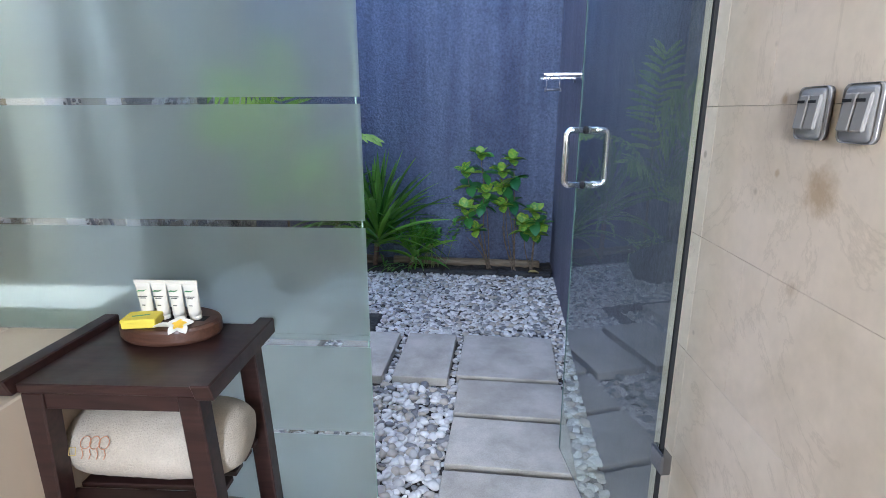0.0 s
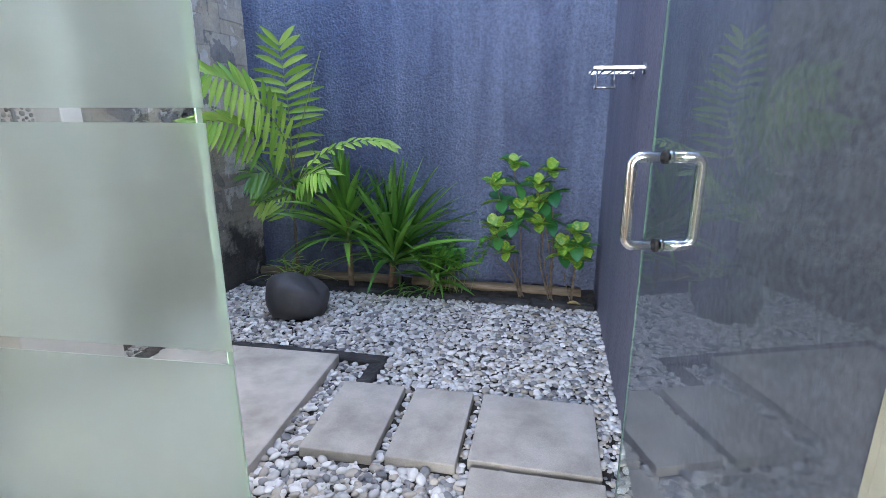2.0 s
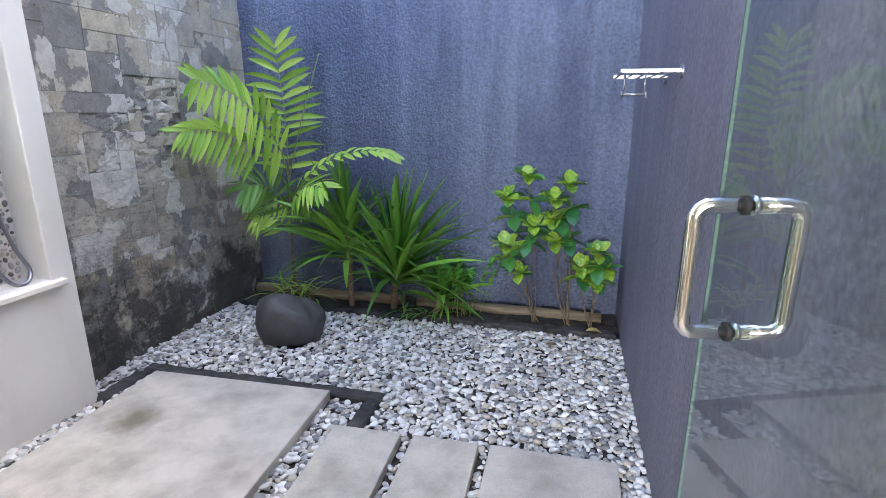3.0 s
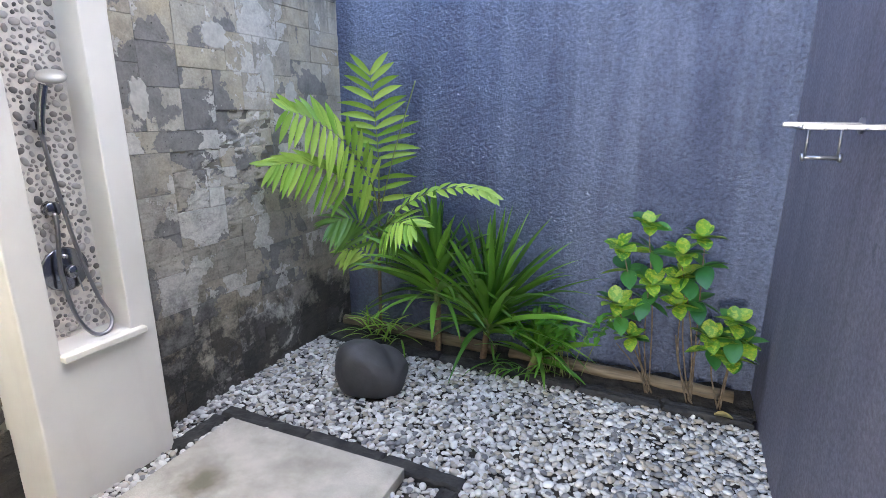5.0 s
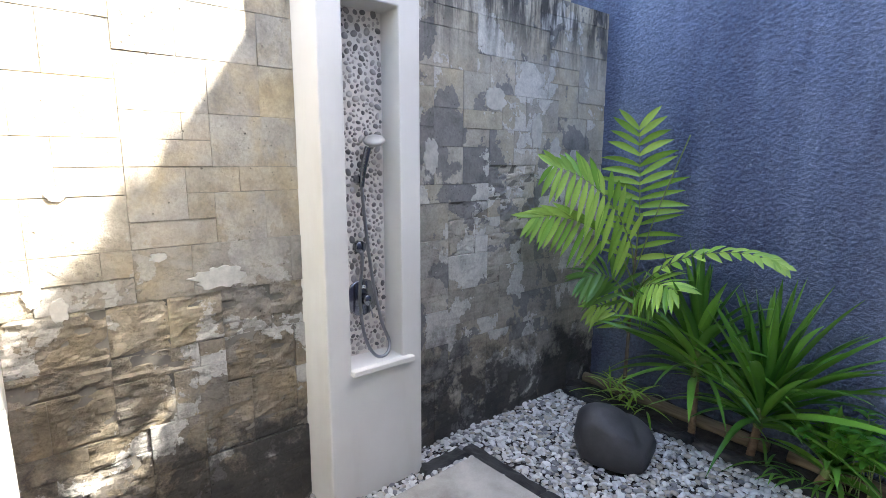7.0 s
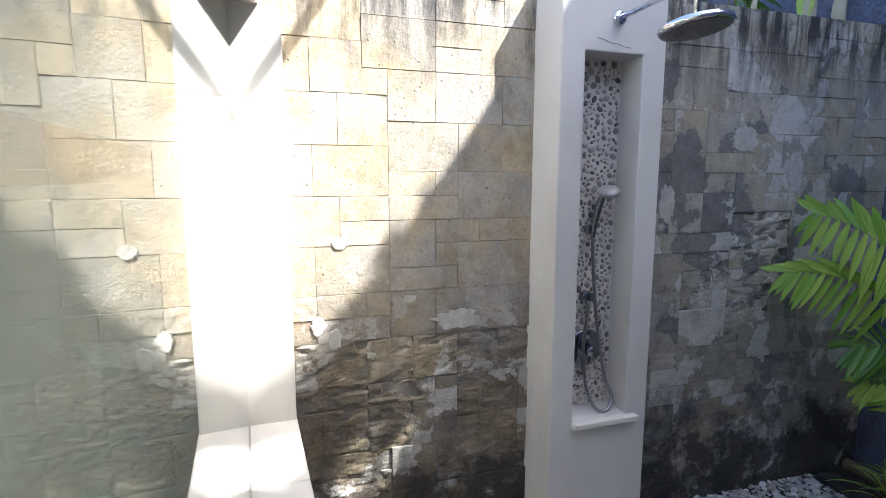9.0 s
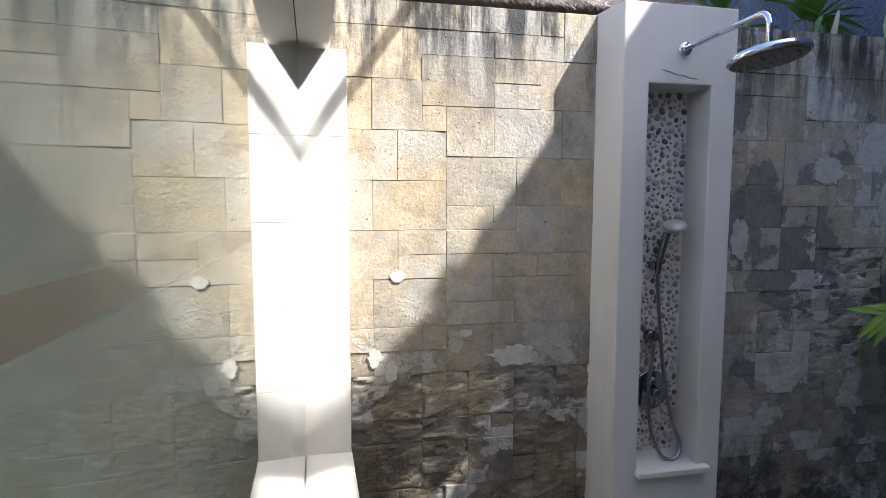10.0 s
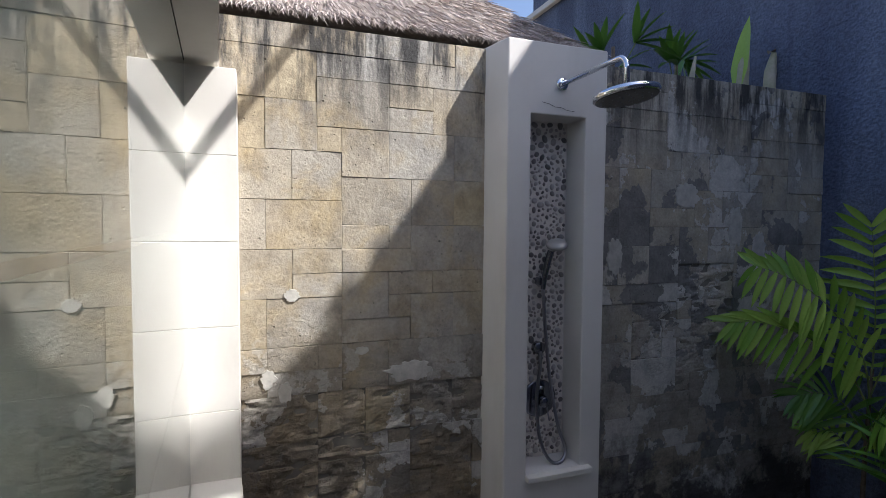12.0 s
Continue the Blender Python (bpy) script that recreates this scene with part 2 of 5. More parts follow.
def concrete_material():
    n = Nodes("cast_concrete_slab")
    broad = n.noise(5.0, 6, 0.62)
    tone = n.mix(n.random(), (0.46, 0.43, 0.38), (0.53, 0.50, 0.445))
    col = n.mix(n.ramp(broad, (0.38, 0.0), (0.70, 1.0)), tone, (0.31, 0.29, 0.25))
    moss = n.ramp(n.noise(2.2, 5, 0.6, distort=0.4), (0.66, 0.0), (0.74, 0.7))
    col = n.mix(moss, col, (0.17, 0.15, 0.085))
    spot = n.t.nodes.new("ShaderNodeVectorMath")
    spot.operation = "DISTANCE"
    n.t.links.new(n.pos, spot.inputs[0])
    spot.inputs[1].default_value = (-1.31, 2.84, 0.04)
    blotch = n.maths("SUBTRACT", n.maths("ADD", spot.outputs["Value"], 0.06), n.maths("MULTIPLY", n.noise(22, 5), 0.12))
    col = n.mix(n.ramp(blotch, (0.03, 0.75), (0.13, 0.0)), col, (0.12, 0.105, 0.06))
    grit = n.noise(230, 3, 0.6)
    pores = n.ramp(n.cells(130), (0.04, 0.35), (0.14, 1.0))
    col = n.mix(0.4, col, n.ramp(grit, (0.3, 0.5), (0.7, 1.1)), "MULTIPLY")
    n.put("Base Color", n.mix(0.4, col, pores, "MULTIPLY")).put("Roughness", 0.85)
    n.bump(grit, 0.35, 0.002)
    n.bump(pores, 0.3, 0.002)
    return n.m


def plain(name, colour, rough=0.5, metal=0.0, grain=40.0):
    n = Nodes(name)
    n.put("Base Color", n.mix(0.18, colour, n.ramp(n.noise(grain, 3), (0.3, 0.7), (0.7, 1.1)), "MULTIPLY"))
    n.put("Roughness", rough).put("Metallic", metal)
    return n.m


def glass_material():
    n = Nodes("clear_glass")
    n.put("Base Color", (0.93, 0.98, 0.955)).put("Roughness", 0.0).put("IOR", 1.5).put("Transmission Weight", 1.0)
    return n.m


def door_glass_material():
    n = Nodes("grey_green_glass")
    n.put("Base Color", (0.78, 0.86, 0.82)).put("Roughness", 0.0).put("IOR", 1.52).put("Transmission Weight", 1.0)
    return n.m


def frost_material():
    n = Nodes("frosted_film")
    smear = n.noise(6.0, 5, 0.6, n.stretch(1, 1, 0.5))
    n.put("Base Color", (0.80, 0.88, 0.84)).put("IOR", 1.06).put("Transmission Weight", 1.0)
    n.put("Roughness", n.ramp(smear, (0.3, 0.38), (0.7, 0.47)))
    veil = n.t.nodes.new("ShaderNodeBsdfTranslucent")
    veil.inputs["Color"].default_value = (0.74, 0.80, 0.76, 1)
    face = n.t.nodes.new("ShaderNodeBsdfDiffuse")
    face.inputs["Color"].default_value = (0.55, 0.60, 0.56, 1)
    a = n.t.nodes.new("ShaderNodeMixShader")
    n.link(n.ramp(smear, (0.3, 0.05), (0.7, 0.14)), a.inputs[0])
    n.t.links.new(n.b.outputs[0], a.inputs[1])
    n.t.links.new(veil.outputs[0], a.inputs[2])
    b = n.t.nodes.new("ShaderNodeMixShader")
    b.inputs[0].default_value = 0.06
    n.t.links.new(a.outputs[0], b.inputs[1])
    n.t.links.new(face.outputs[0], b.inputs[2])
    n.t.links.new(b.outputs[0], n.out.inputs["Surface"])
    return n.m


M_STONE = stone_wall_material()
M_PATCH = grained("pale_patch_plaster", (0.44, 0.42, 0.37), (0.58, 0.555, 0.49), 20, 0.9, 0.5, 50)
M_MORTAR = grained("dark_mortar", (0.15, 0.135, 0.11), (0.25, 0.225, 0.18), 6, 0.95)
M_BLUE = stucco_material("blue_stucco", (0.074, 0.092, 0.156), (0.136, 0.163, 0.252), (0.225, 0.265, 0.365))
M_BLUE_SIDE = stucco_material("violet_grey_stucco", (0.145, 0.14, 0.185), (0.18, 0.175, 0.23), (0.235, 0.23, 0.285), 0.16)
M_WHITE = plaster_material("white_painted_render", (0.68, 0.655, 0.61), (0.59, 0.56, 0.505))
M_CREAM = plaster_material("cream_painted_render", (0.72, 0.66, 0.54), (0.64, 0.57, 0.45))
M_MARBLE = marble_material()
M_PALE_STONE = plaster_material("pale_honed_stone", (0.72, 0.69, 0.62), (0.64, 0.60, 0.53))
M_TUB = plaster_material("sand_terrazzo", (0.60, 0.51, 0.40), (0.52, 0.435, 0.33))
M_CONCRETE = concrete_material()
M_KERB = grained("wet_black_stone", (0.016, 0.016, 0.017), (0.060, 0.058, 0.055), 9, 0.8, 0.6, 70)
M_SOIL = grained("dark_soil", (0.018, 0.015, 0.012), (0.05, 0.042, 0.033), 16, 0.95, 0.9, 80, distance=0.012)
M_GROUND = grained("earth", (0.10, 0.085, 0.06), (0.16, 0.14, 0.10), 2, 0.95)
M_PEBBLE = pebble_material("pale_river_pebble", (0.20, 0.20, 0.202), (0.45, 0.44, 0.42), (0.74, 0.73, 0.705), (0.40, 0.36, 0.305))
M_MOSAIC = pebble_material("mosaic_pebble", (0.14, 0.128, 0.12), (0.30, 0.275, 0.25), (0.48, 0.445, 0.41), (0.22, 0.20, 0.18))
M_TILE_GROUT = grained("beige_tile_grout", (0.36, 0.29, 0.21), (0.44, 0.36, 0.27), 8, 0.9)
M_GROUT = grained("pale_grout", (0.66, 0.61, 0.55), (0.74, 0.69, 0.62), 8, 0.85)
M_BOULDER = grained("charcoal_boulder", (0.034, 0.034, 0.036), (0.066, 0.066, 0.069), 5, 0.6, 0.35, 110)
M_CHROME = plain("chrome", (0.80, 0.81, 0.83), 0.08, 1.0)
M_STEEL = plain("brushed_steel", (0.33, 0.33, 0.35), 0.30, 1.0)
M_DARK_METAL = plain("dark_chrome", (0.30, 0.31, 0.34), 0.15, 1.0)
M_SPRAY = plain("satin_grey_plastic", (0.40, 0.39, 0.36), 0.4, 0.25)
M_NOZZLE = plain("nozzle_plate", (0.16, 0.15, 0.13), 0.35, 0.6)
M_GLASS = glass_material()
M_DOOR_GLASS = door_glass_material()
M_FROST = frost_material()
M_EDGE = plain("green_glass_edge", (0.52, 0.72, 0.60), 0.25)
M_DARK_EDGE = plain("dark_glass_edge", (0.045, 0.085, 0.075), 0.7)
M_SEAL = plain("black_seal", (0.006, 0.006, 0.0065), 0.8)
M_DARK_WOOD = wood_material("dark_stained_wood", (0.022, 0.010, 0.009), (0.046, 0.021, 0.018))
M_TRAY = wood_material("turned_brown_wood", (0.055, 0.024, 0.015), (0.11, 0.052, 0.032))
M_BAMBOO = wood_material("old_bamboo", (0.10, 0.075, 0.046), (0.23, 0.18, 0.115), (2.0, 40.0, 40.0), 0.6)
M_TOWEL = grained("cream_terry", (0.56, 0.50, 0.41), (0.66, 0.60, 0.51), 14, 0.95, 0.9, 260, distance=0.004)
M_TUBE = plain("white_plastic", (0.74, 0.71, 0.62), 0.35)
M_GREEN_INK = plain("green_ink", (0.12, 0.34, 0.14), 0.5)
M_BLACK_INK = plain("dark_ink", (0.06, 0.06, 0.05), 0.5)
M_SOAP = plain("yellow_card", (0.80, 0.66, 0.07), 0.55)
M_PETAL = plain("white_petal", (0.86, 0.84, 0.76), 0.5)
M_DRY = grained("dry_leaf", (0.34, 0.26, 0.09), (0.52, 0.42, 0.16), 30, 0.7)
M_YOLK = plain("yellow_heart", (0.88, 0.56, 0.05), 0.5)
M_RED_THREAD = plain("rust_thread", (0.55, 0.27, 0.16), 0.8)
M_GOLD_THREAD = plain("gold_thread", (0.68, 0.52, 0.20), 0.8)
M_SWITCH = plain("silver_grey_plastic", (0.36, 0.35, 0.34), 0.32, 0.35)
M_SWITCH_KEY = plain("grey_plastic_key", (0.27, 0.255, 0.235), 0.4, 0.1)
M_THATCH = grained("dry_thatch", (0.17, 0.14, 0.12), (0.28, 0.235, 0.20), 22, 0.95, 0.6, 120)
M_STRAW = grained("loose_straw", (0.36, 0.30, 0.265), (0.58, 0.51, 0.46), 40, 0.9)
M_DARK_GAP = plain("painted_eave_shade", (0.05, 0.04, 0.03), 0.9)
M_PALM = leaf_material("palm_leaf", (0.17, 0.36, 0.035), (0.42, 0.60, 0.10))
M_PALM_DARK = leaf_material("old_palm_leaf", (0.07, 0.18, 0.03), (0.13, 0.27, 0.04))
M_STRAP = leaf_material("strap_leaf", (0.030, 0.135, 0.016), (0.20, 0.43, 0.055))
M_CANE = grained("red_brown_cane", (0.13, 0.085, 0.055), (0.25, 0.165, 0.10), 40, 0.75, 0.6, 120)
M_CROTON = leaf_material("croton_leaf", (0.06, 0.22, 0.03), (0.22, 0.42, 0.045), (0.44, 0.52, 0.06))
M_CROTON_LOW = leaf_material("green_shrub_leaf", (0.02, 0.115, 0.035), (0.085, 0.27, 0.06))
M_FERN = leaf_material("herb_leaf", (0.06, 0.24, 0.03), (0.13, 0.36, 0.045))
M_STEM = grained("grey_brown_stem", (0.11, 0.085, 0.055), (0.21, 0.16, 0.11), 30, 0.8)
M_GREEN_STEM = grained("green_stem", (0.16, 0.22, 0.06), (0.25, 0.30, 0.10), 20, 0.6)
M_BANANA_STEM = grained("banana_sheath", (0.42, 0.40, 0.24), (0.55, 0.48, 0.36), 9, 0.7)
M_CEILING = plain("white_ceiling", (0.78, 0.76, 0.72), 0.8)
M_FLOOR = grained("cream_floor_stone", (0.50, 0.44, 0.36), (0.58, 0.52, 0.43), 4, 0.4)

# ---- building blocks ----
OFF = {}


def thing(name, base=(0, 0, 0), label="", category="", group="", kind="", m=None):
    """An empty at its base. Without m its parts are given in world metres, with m in its own."""
    ob = new(name)
    ob.empty_display_size = 0.05
    ob.matrix_basis = m if m is not None else Matrix.Translation(base)
    OFF[ob] = Vector((0, 0, 0)) if m is not None else Vector(base)
    return tagged(ob, label, category, group, kind)


def mesh_from(bm, name, material, smooth=False):
    me = bpy.data.meshes.new(name)
    bm.to_mesh(me)
    bm.free()
    me.materials.append(material)
    if smooth:
        me.shade_smooth()
    return me


def part(name, bm, material, parent, label="", smooth=False, kind=""):
    bmesh.ops.translate(bm, verts=bm.verts, vec=-OFF[parent])
    ob = new(name, mesh_from(bm, name, material, smooth))
    ob.parent = parent
    OFF[ob] = OFF[parent]
    return tagged(ob, label, kind=kind)


def single(name, bm, material, label="", category="", kind="", smooth=False, base=None, group=""):
    base = Vector(base or (0, 0, 0))
    bmesh.ops.translate(bm, verts=bm.verts, vec=-base)
    ob = new(name, mesh_from(bm, name, material, smooth))
    ob.location = base
    OFF[ob] = base
    return tagged(ob, label, category, group, kind)


def piece(name, me, parent, m):
    ob = new(name, me)
    ob.parent = parent
    ob.matrix_basis = Matrix.Translation(-OFF[parent]) @ m
    return ob


def box(lo, hi, bevel=0.0, m=None, bm=None, segments=1):
    own = bmesh.new()
    bmesh.ops.create_cube(own, size=1.0)
    for v in own.verts:
        v.co = Vector([a + (b - a) * (c + 0.5) for a, b, c in zip(lo, hi, v.co)])
    if bevel:
        bmesh.ops.bevel(own, geom=own.edges[:], offset=bevel, segments=segments, affect="EDGES", profile=0.5)
    if m is not None:
        bmesh.ops.transform(own, matrix=m, verts=own.verts)
    if bm is None:
        return own
    return merge(bm, own)


def merge(bm, own):
    tmp = bpy.data.meshes.new("tmp")
    own.to_mesh(tmp)
    own.free()
    bm.from_mesh(tmp)
    bpy.data.meshes.remove(tmp)
    return bm


def tube(points, radius, sides=10, bm=None, radii=None, caps=True):
    """A round bar along a line of points."""
    bm = bm or bmesh.new()
    pts = [Vector(p) for p in points]
    rings = []
    side = None
    for i, p in enumerate(pts):
        d = (pts[min(i + 1, len(pts) - 1)] - pts[max(i - 1, 0)]).normalized()
        if side is None:
            side = d.cross(Vector((0, 0, 1)) if abs(d.z) < 0.9 else Vector((1, 0, 0))).normalized()
        side = (side - d * side.dot(d)).normalized()
        up = d.cross(side)
        r = radii[i] if radii else radius
        rings.append([bm.verts.new(p + (side * math.cos(a) + up * math.sin(a)) * r) for a in [2 * math.pi * k / sides for k in range(sides)]])
    for a, b in zip(rings, rings[1:]):
        for k in range(sides):
            bm.faces.new((a[k], a[(k + 1) % sides], b[(k + 1) % sides], b[k]))
    if caps:
        bm.faces.new(rings[0][::-1])
        bm.faces.new(rings[-1])
    return bm


def lathe(profile, sides=32, m=None, bm=None):
    """A turned body: (radius, height) pairs about the own z axis."""
    own = bmesh.new()
    rings = [[own.verts.new((r * math.cos(2 * math.pi * k / sides), r * math.sin(2 * math.pi * k / sides), z)) for k in range(sides)] for r, z in profile]
    for a, b in zip(rings, rings[1:]):
        for k in range(sides):
            own.faces.new((a[k], a[(k + 1) % sides], b[(k + 1) % sides], b[k]))
    own.faces.new(rings[0][::-1])
    own.faces.new(rings[-1])
    bmesh.ops.recalc_face_normals(own, faces=own.faces)
    if m is not None:
        bmesh.ops.transform(own, matrix=m, verts=own.verts)
    return merge(bm, own) if bm else own


def smooth_line(points, steps=8):
    """A rounded line through the points."""
    pts = [Vector(p) for p in points]
    out = []
    for i in range(len(pts) - 1):
        p0, p1, p2, p3 = pts[max(i - 1, 0)], pts[i], pts[i + 1], pts[min(i + 2, len(pts) - 1)]
        for k in range(steps):
            t = k / steps
            out.append(0.5 * ((2 * p1) + (p2 - p0) * t + (2 * p0 - 5 * p1 + 4 * p2 - p3) * t * t + (3 * p1 - p0 - 3 * p2 + p3) * t ** 3))
    return out + [pts[-1]]


def blade(o, d, length, width, droop=0.3, fold=0.25, steps=6, shape="strap", twist=0.0, across=None):
    """A leaf from o along d, with a folded midrib, that droops towards its tip."""
    bm = bmesh.new()
    o, d = Vector(o), Vector(d).normalized()
    side = d.cross(Vector((0, 0, 1))) if across is None else across - d * across.dot(d)
    side = side.normalized() if side.length > 0.05 else Vector((1, 0, 0))
    side = Matrix.Rotation(twist, 3, d) @ side
    up = side.cross(d)
    rows = []
    for i in range(steps + 1):
        s = i / steps
        c = o + d * (length * s) + Vector((0, 0, -droop * length * s * s))
        if shape == "strap":
            w = width * min(1.0, 0.45 + 2.2 * s) * (1 - s ** 3) + 0.0006
        elif shape == "oval":
            w = width * math.sin(math.pi * min(1, 0.06 + 0.94 * s)) ** 0.75 + 0.0006
        else:
            w = width * math.sin(math.pi * (0.10 + 0.90 * s)) ** 0.9 + 0.0006
        rows.append([bm.verts.new(c - side * w / 2 + up * w * fold), bm.verts.new(c), bm.verts.new(c + side * w / 2 + up * w * fold)])
    for a, b in zip(rows, rows[1:]):
        bm.faces.new((a[0], a[1], b[1], b[0]))
        bm.faces.new((a[1], a[2], b[2], b[1]))
    return bm


def pebble_mesh(name, material, seed, flat):
    rng = random.Random(seed)
    bm = bmesh.new()
    bmesh.ops.create_icosphere(bm, subdivisions=2, radius=1.0)
    k = Vector((rng.uniform(0, 50), rng.uniform(0, 50), 0))
    for v in bm.verts:
        v.co *= 1 + 0.22 * noise.noise(v.co * 0.9 + k)
        v.co.z *= flat
    return mesh_from(bm, name, material, True)


def pebble_heap(name, mesh, places, parent, material):
    """All places as copies of one pebble shape, joined into one body."""
    co = np.array([v.co[:] for v in mesh.vertices])
    tri = np.array([p.vertices[:] for p in mesh.polygons])
    allco, alltri = [], []
    for i, m in enumerate(places):
        a = np.array(m)
        allco.append(co @ a[:3, :3].T + a[:3, 3])
        alltri.append(tri + i * len(co))
    me = bpy.data.meshes.new(name)
    if places:
        me.from_pydata(np.concatenate(allco).tolist(), [], np.concatenate(alltri).tolist())
    me.materials.append(material)
    me.shade_smooth()
    ob = new(name, me)
    ob.parent = parent
    ob.location = -OFF[parent]
    return tagged(ob, kind="stuff")


# ---- ground and setting ----
single("ground", box((-200, -200, -0.30), (200, 200, -0.06)), M_GROUND, "bare earth under the courtyard", "ground", "structure")
single("floor", box((-1.95, -2.2, -0.055), (2.64, -0.012, FLOOR_Z), m=HOUSE), M_FLOOR, "cream stone bathroom floor", "floor", "structure")

north = bmesh.new()
# top is out of view; height and added notch shape the sun patch
ring = [(-5.4, -0.06), (2.0, -0.06), (2.0, 5.632), (0.84, 5.632), (0.84, 4.62), (0.15, 4.62), (0.24, 5.632), (-5.4, 5.632)]
fronts = [north.verts.new((x, BACK_Y, z)) for x, z in ring]
backs = [north.verts.new((x, BACK_Y + 0.22, z)) for x, z in ring]
north.faces.new(fronts)
north.faces.new(backs[::-1])
for k in range(len(ring)):
    north.faces.new((fronts[k - 1], fronts[k], backs[k], backs[k - 1]))
bmesh.ops.recalc_face_normals(north, faces=north.faces)
wall_north = single("wall_north", north, M_BLUE, "tall rough blue stucco garden wall with pale rain streaks", "wall", "structure")
side = bmesh.new()
plan = [(0.905, 1.477), (RIGHT_X, 2.30), (RIGHT_X, BACK_Y - 0.003), (RIGHT_X + 0.24, BACK_Y - 0.003), (RIGHT_X + 0.24, 1.477)]
foot = [side.verts.new((x, y, -0.06)) for x, y in plan]
head = [side.verts.new((x, y, 3.5)) for x, y in plan]
side.faces.new(foot[::-1])
side.faces.new(head)
for k in range(5):
    side.faces.new((foot[k - 1], foot[k], head[k], head[k - 1]))
bmesh.ops.recalc_face_normals(side, faces=side.faces)
wall_east = single("wall_east", side, M_BLUE_SIDE, "violet-grey stucco side wall", "wall", "structure")
barge = single("eaves_pipe", box((-5.7, BACK_Y - 0.07, 4.29), (-3.0, BACK_Y - 0.003, 4.36), 0.01), M_WHITE, "white pipe casing along the blue wall", "trim", "structure")

# the bathroom shell
single("ceiling", box((-0.3, -3.4, 2.62), (2.9, 0.10, 2.78), m=HOUSE), M_CEILING, "white bathroom ceiling", "ceiling", "structure")
beam = single("lintel_beam", box((-0.172, -0.16, 2.335), (2.60, 0.108, 2.80), 0.006, m=HOUSE), M_WHITE, "white painted beam over the glass", "beam", "structure")
single("glazing_channel", box((-0.002, -0.0165, 2.3305), (1.836, -0.0025, 2.3375), m=HOUSE), M_SEAL, "dark glazing groove under the beam", "trim", "structure")
# unseen end wall; its opening is made up to go with the fill lamp
south = bmesh.new()
for lo, hi in (((-0.6, -3.40, 0), (2.9, -3.22, 1.10)), ((-0.6, -3.40, 2.30), (2.9, -3.22, 2.62)), ((-0.6, -3.40, 1.10), (1.66, -3.22, 2.30)), ((2.46, -3.40, 1.10), (2.9, -3.22, 2.30))):
    box(lo, hi, m=HOUSE, bm=south)
single("wall_south", south, M_CREAM, "plain cream bathroom end wall with an opening made up for the fill lamp", "wall", "structure")
single("floor_back", box((-0.6, -3.22, -0.055), (2.64, -2.204, FLOOR_Z), m=HOUSE), M_FLOOR, "cream stone bathroom floor", "floor", "structure")

# east bathroom wall, clad with marble tiles
EAST = pose(0.922, 1.185, 0, 0, 0, 3.605)         # v runs along the wall, u into it
wall_bath = single("wall_bath_east", box((0.014, -4.3, 0), (0.20, 0.276, 2.62), m=EAST), M_TILE_GROUT, "bathroom wall clad in cream marble tiles", "wall", "structure")

single("wall_bath_west", box((WALL_X + 0.003, -2.2, 0.70), (WALL_X + 0.030, 1.073, 2.62)), M_WHITE, "plain white bathroom wall beside the tub", "wall", "structure")

# pilaster, plinth and tub
pilaster = single("pilaster", box((-1.86, 1.082, 0.79), (-1.690, 1.413, 2.315)), M_PALE_STONE, "pale stone pilaster at the end of the glass", "pilaster", "structure", base=(-1.75, 1.25, 0.79))
for k in range(5):
    z = 0.79 + k * 0.306
    part("facing_slab", box((-1.80, 1.075, z + 0.0006), (-1.684, 1.42, z + 0.3054), 0.0016), M_PALE_STONE, pilaster)
plinth = thing("plinth", (-1.1, 1.37, 0), "low wall under the glass with pale stone sill", "low wall", kind="structure")
part("body", box((-0.12, -0.0035, -0.05), (1.14, 0.155, 0.815), m=HOUSE), M_WHITE, plinth)
for a, b in ((-0.02, 0.42), (0.424, 0.86), (0.864, 1.15)):
    part("coping", box((a, -0.0035, 0.816), (b, 0.165, 0.842), 0.003, m=HOUSE), M_PALE_STONE, plinth, "pale stone coping")
tub = thing("bathtub", (-1.1, 0.6, FLOOR_Z), "built-in sand-coloured terrazzo bathtub surround", "bathtub")
for piece_name, lo, hi in (("base", (-0.17, -1.9, FLOOR_Z), (1.23, -0.008, 0.499)), ("front_panel", (0.92, -1.9, 0.50), (1.23, -0.008, 0.785)), ("back_ledge", (-0.17, -1.9, 0.50), (0.119, -0.008, 0.785)),
                           ("end_ledge", (0.12, -0.36, 0.50), (0.919, -0.008, 0.785)), ("foot_ledge", (0.12, -1.9, 0.50), (0.919, -1.6, 0.785))):
    part(piece_name, box(lo, hi, 0.004, m=HOUSE), M_TUB, tub)

# ---- glass screen and door ----
screen = thing("glass_screen", HOUSE @ Vector((0.9, 0, 0.1)), "frosted fixed glass screen with clear stripes", "glass screen")
END = 1.857


def screen_end(z):
    """The free edge of the screen leans a little."""
    return END - 0.021 * (z - 0.10) / 2.23


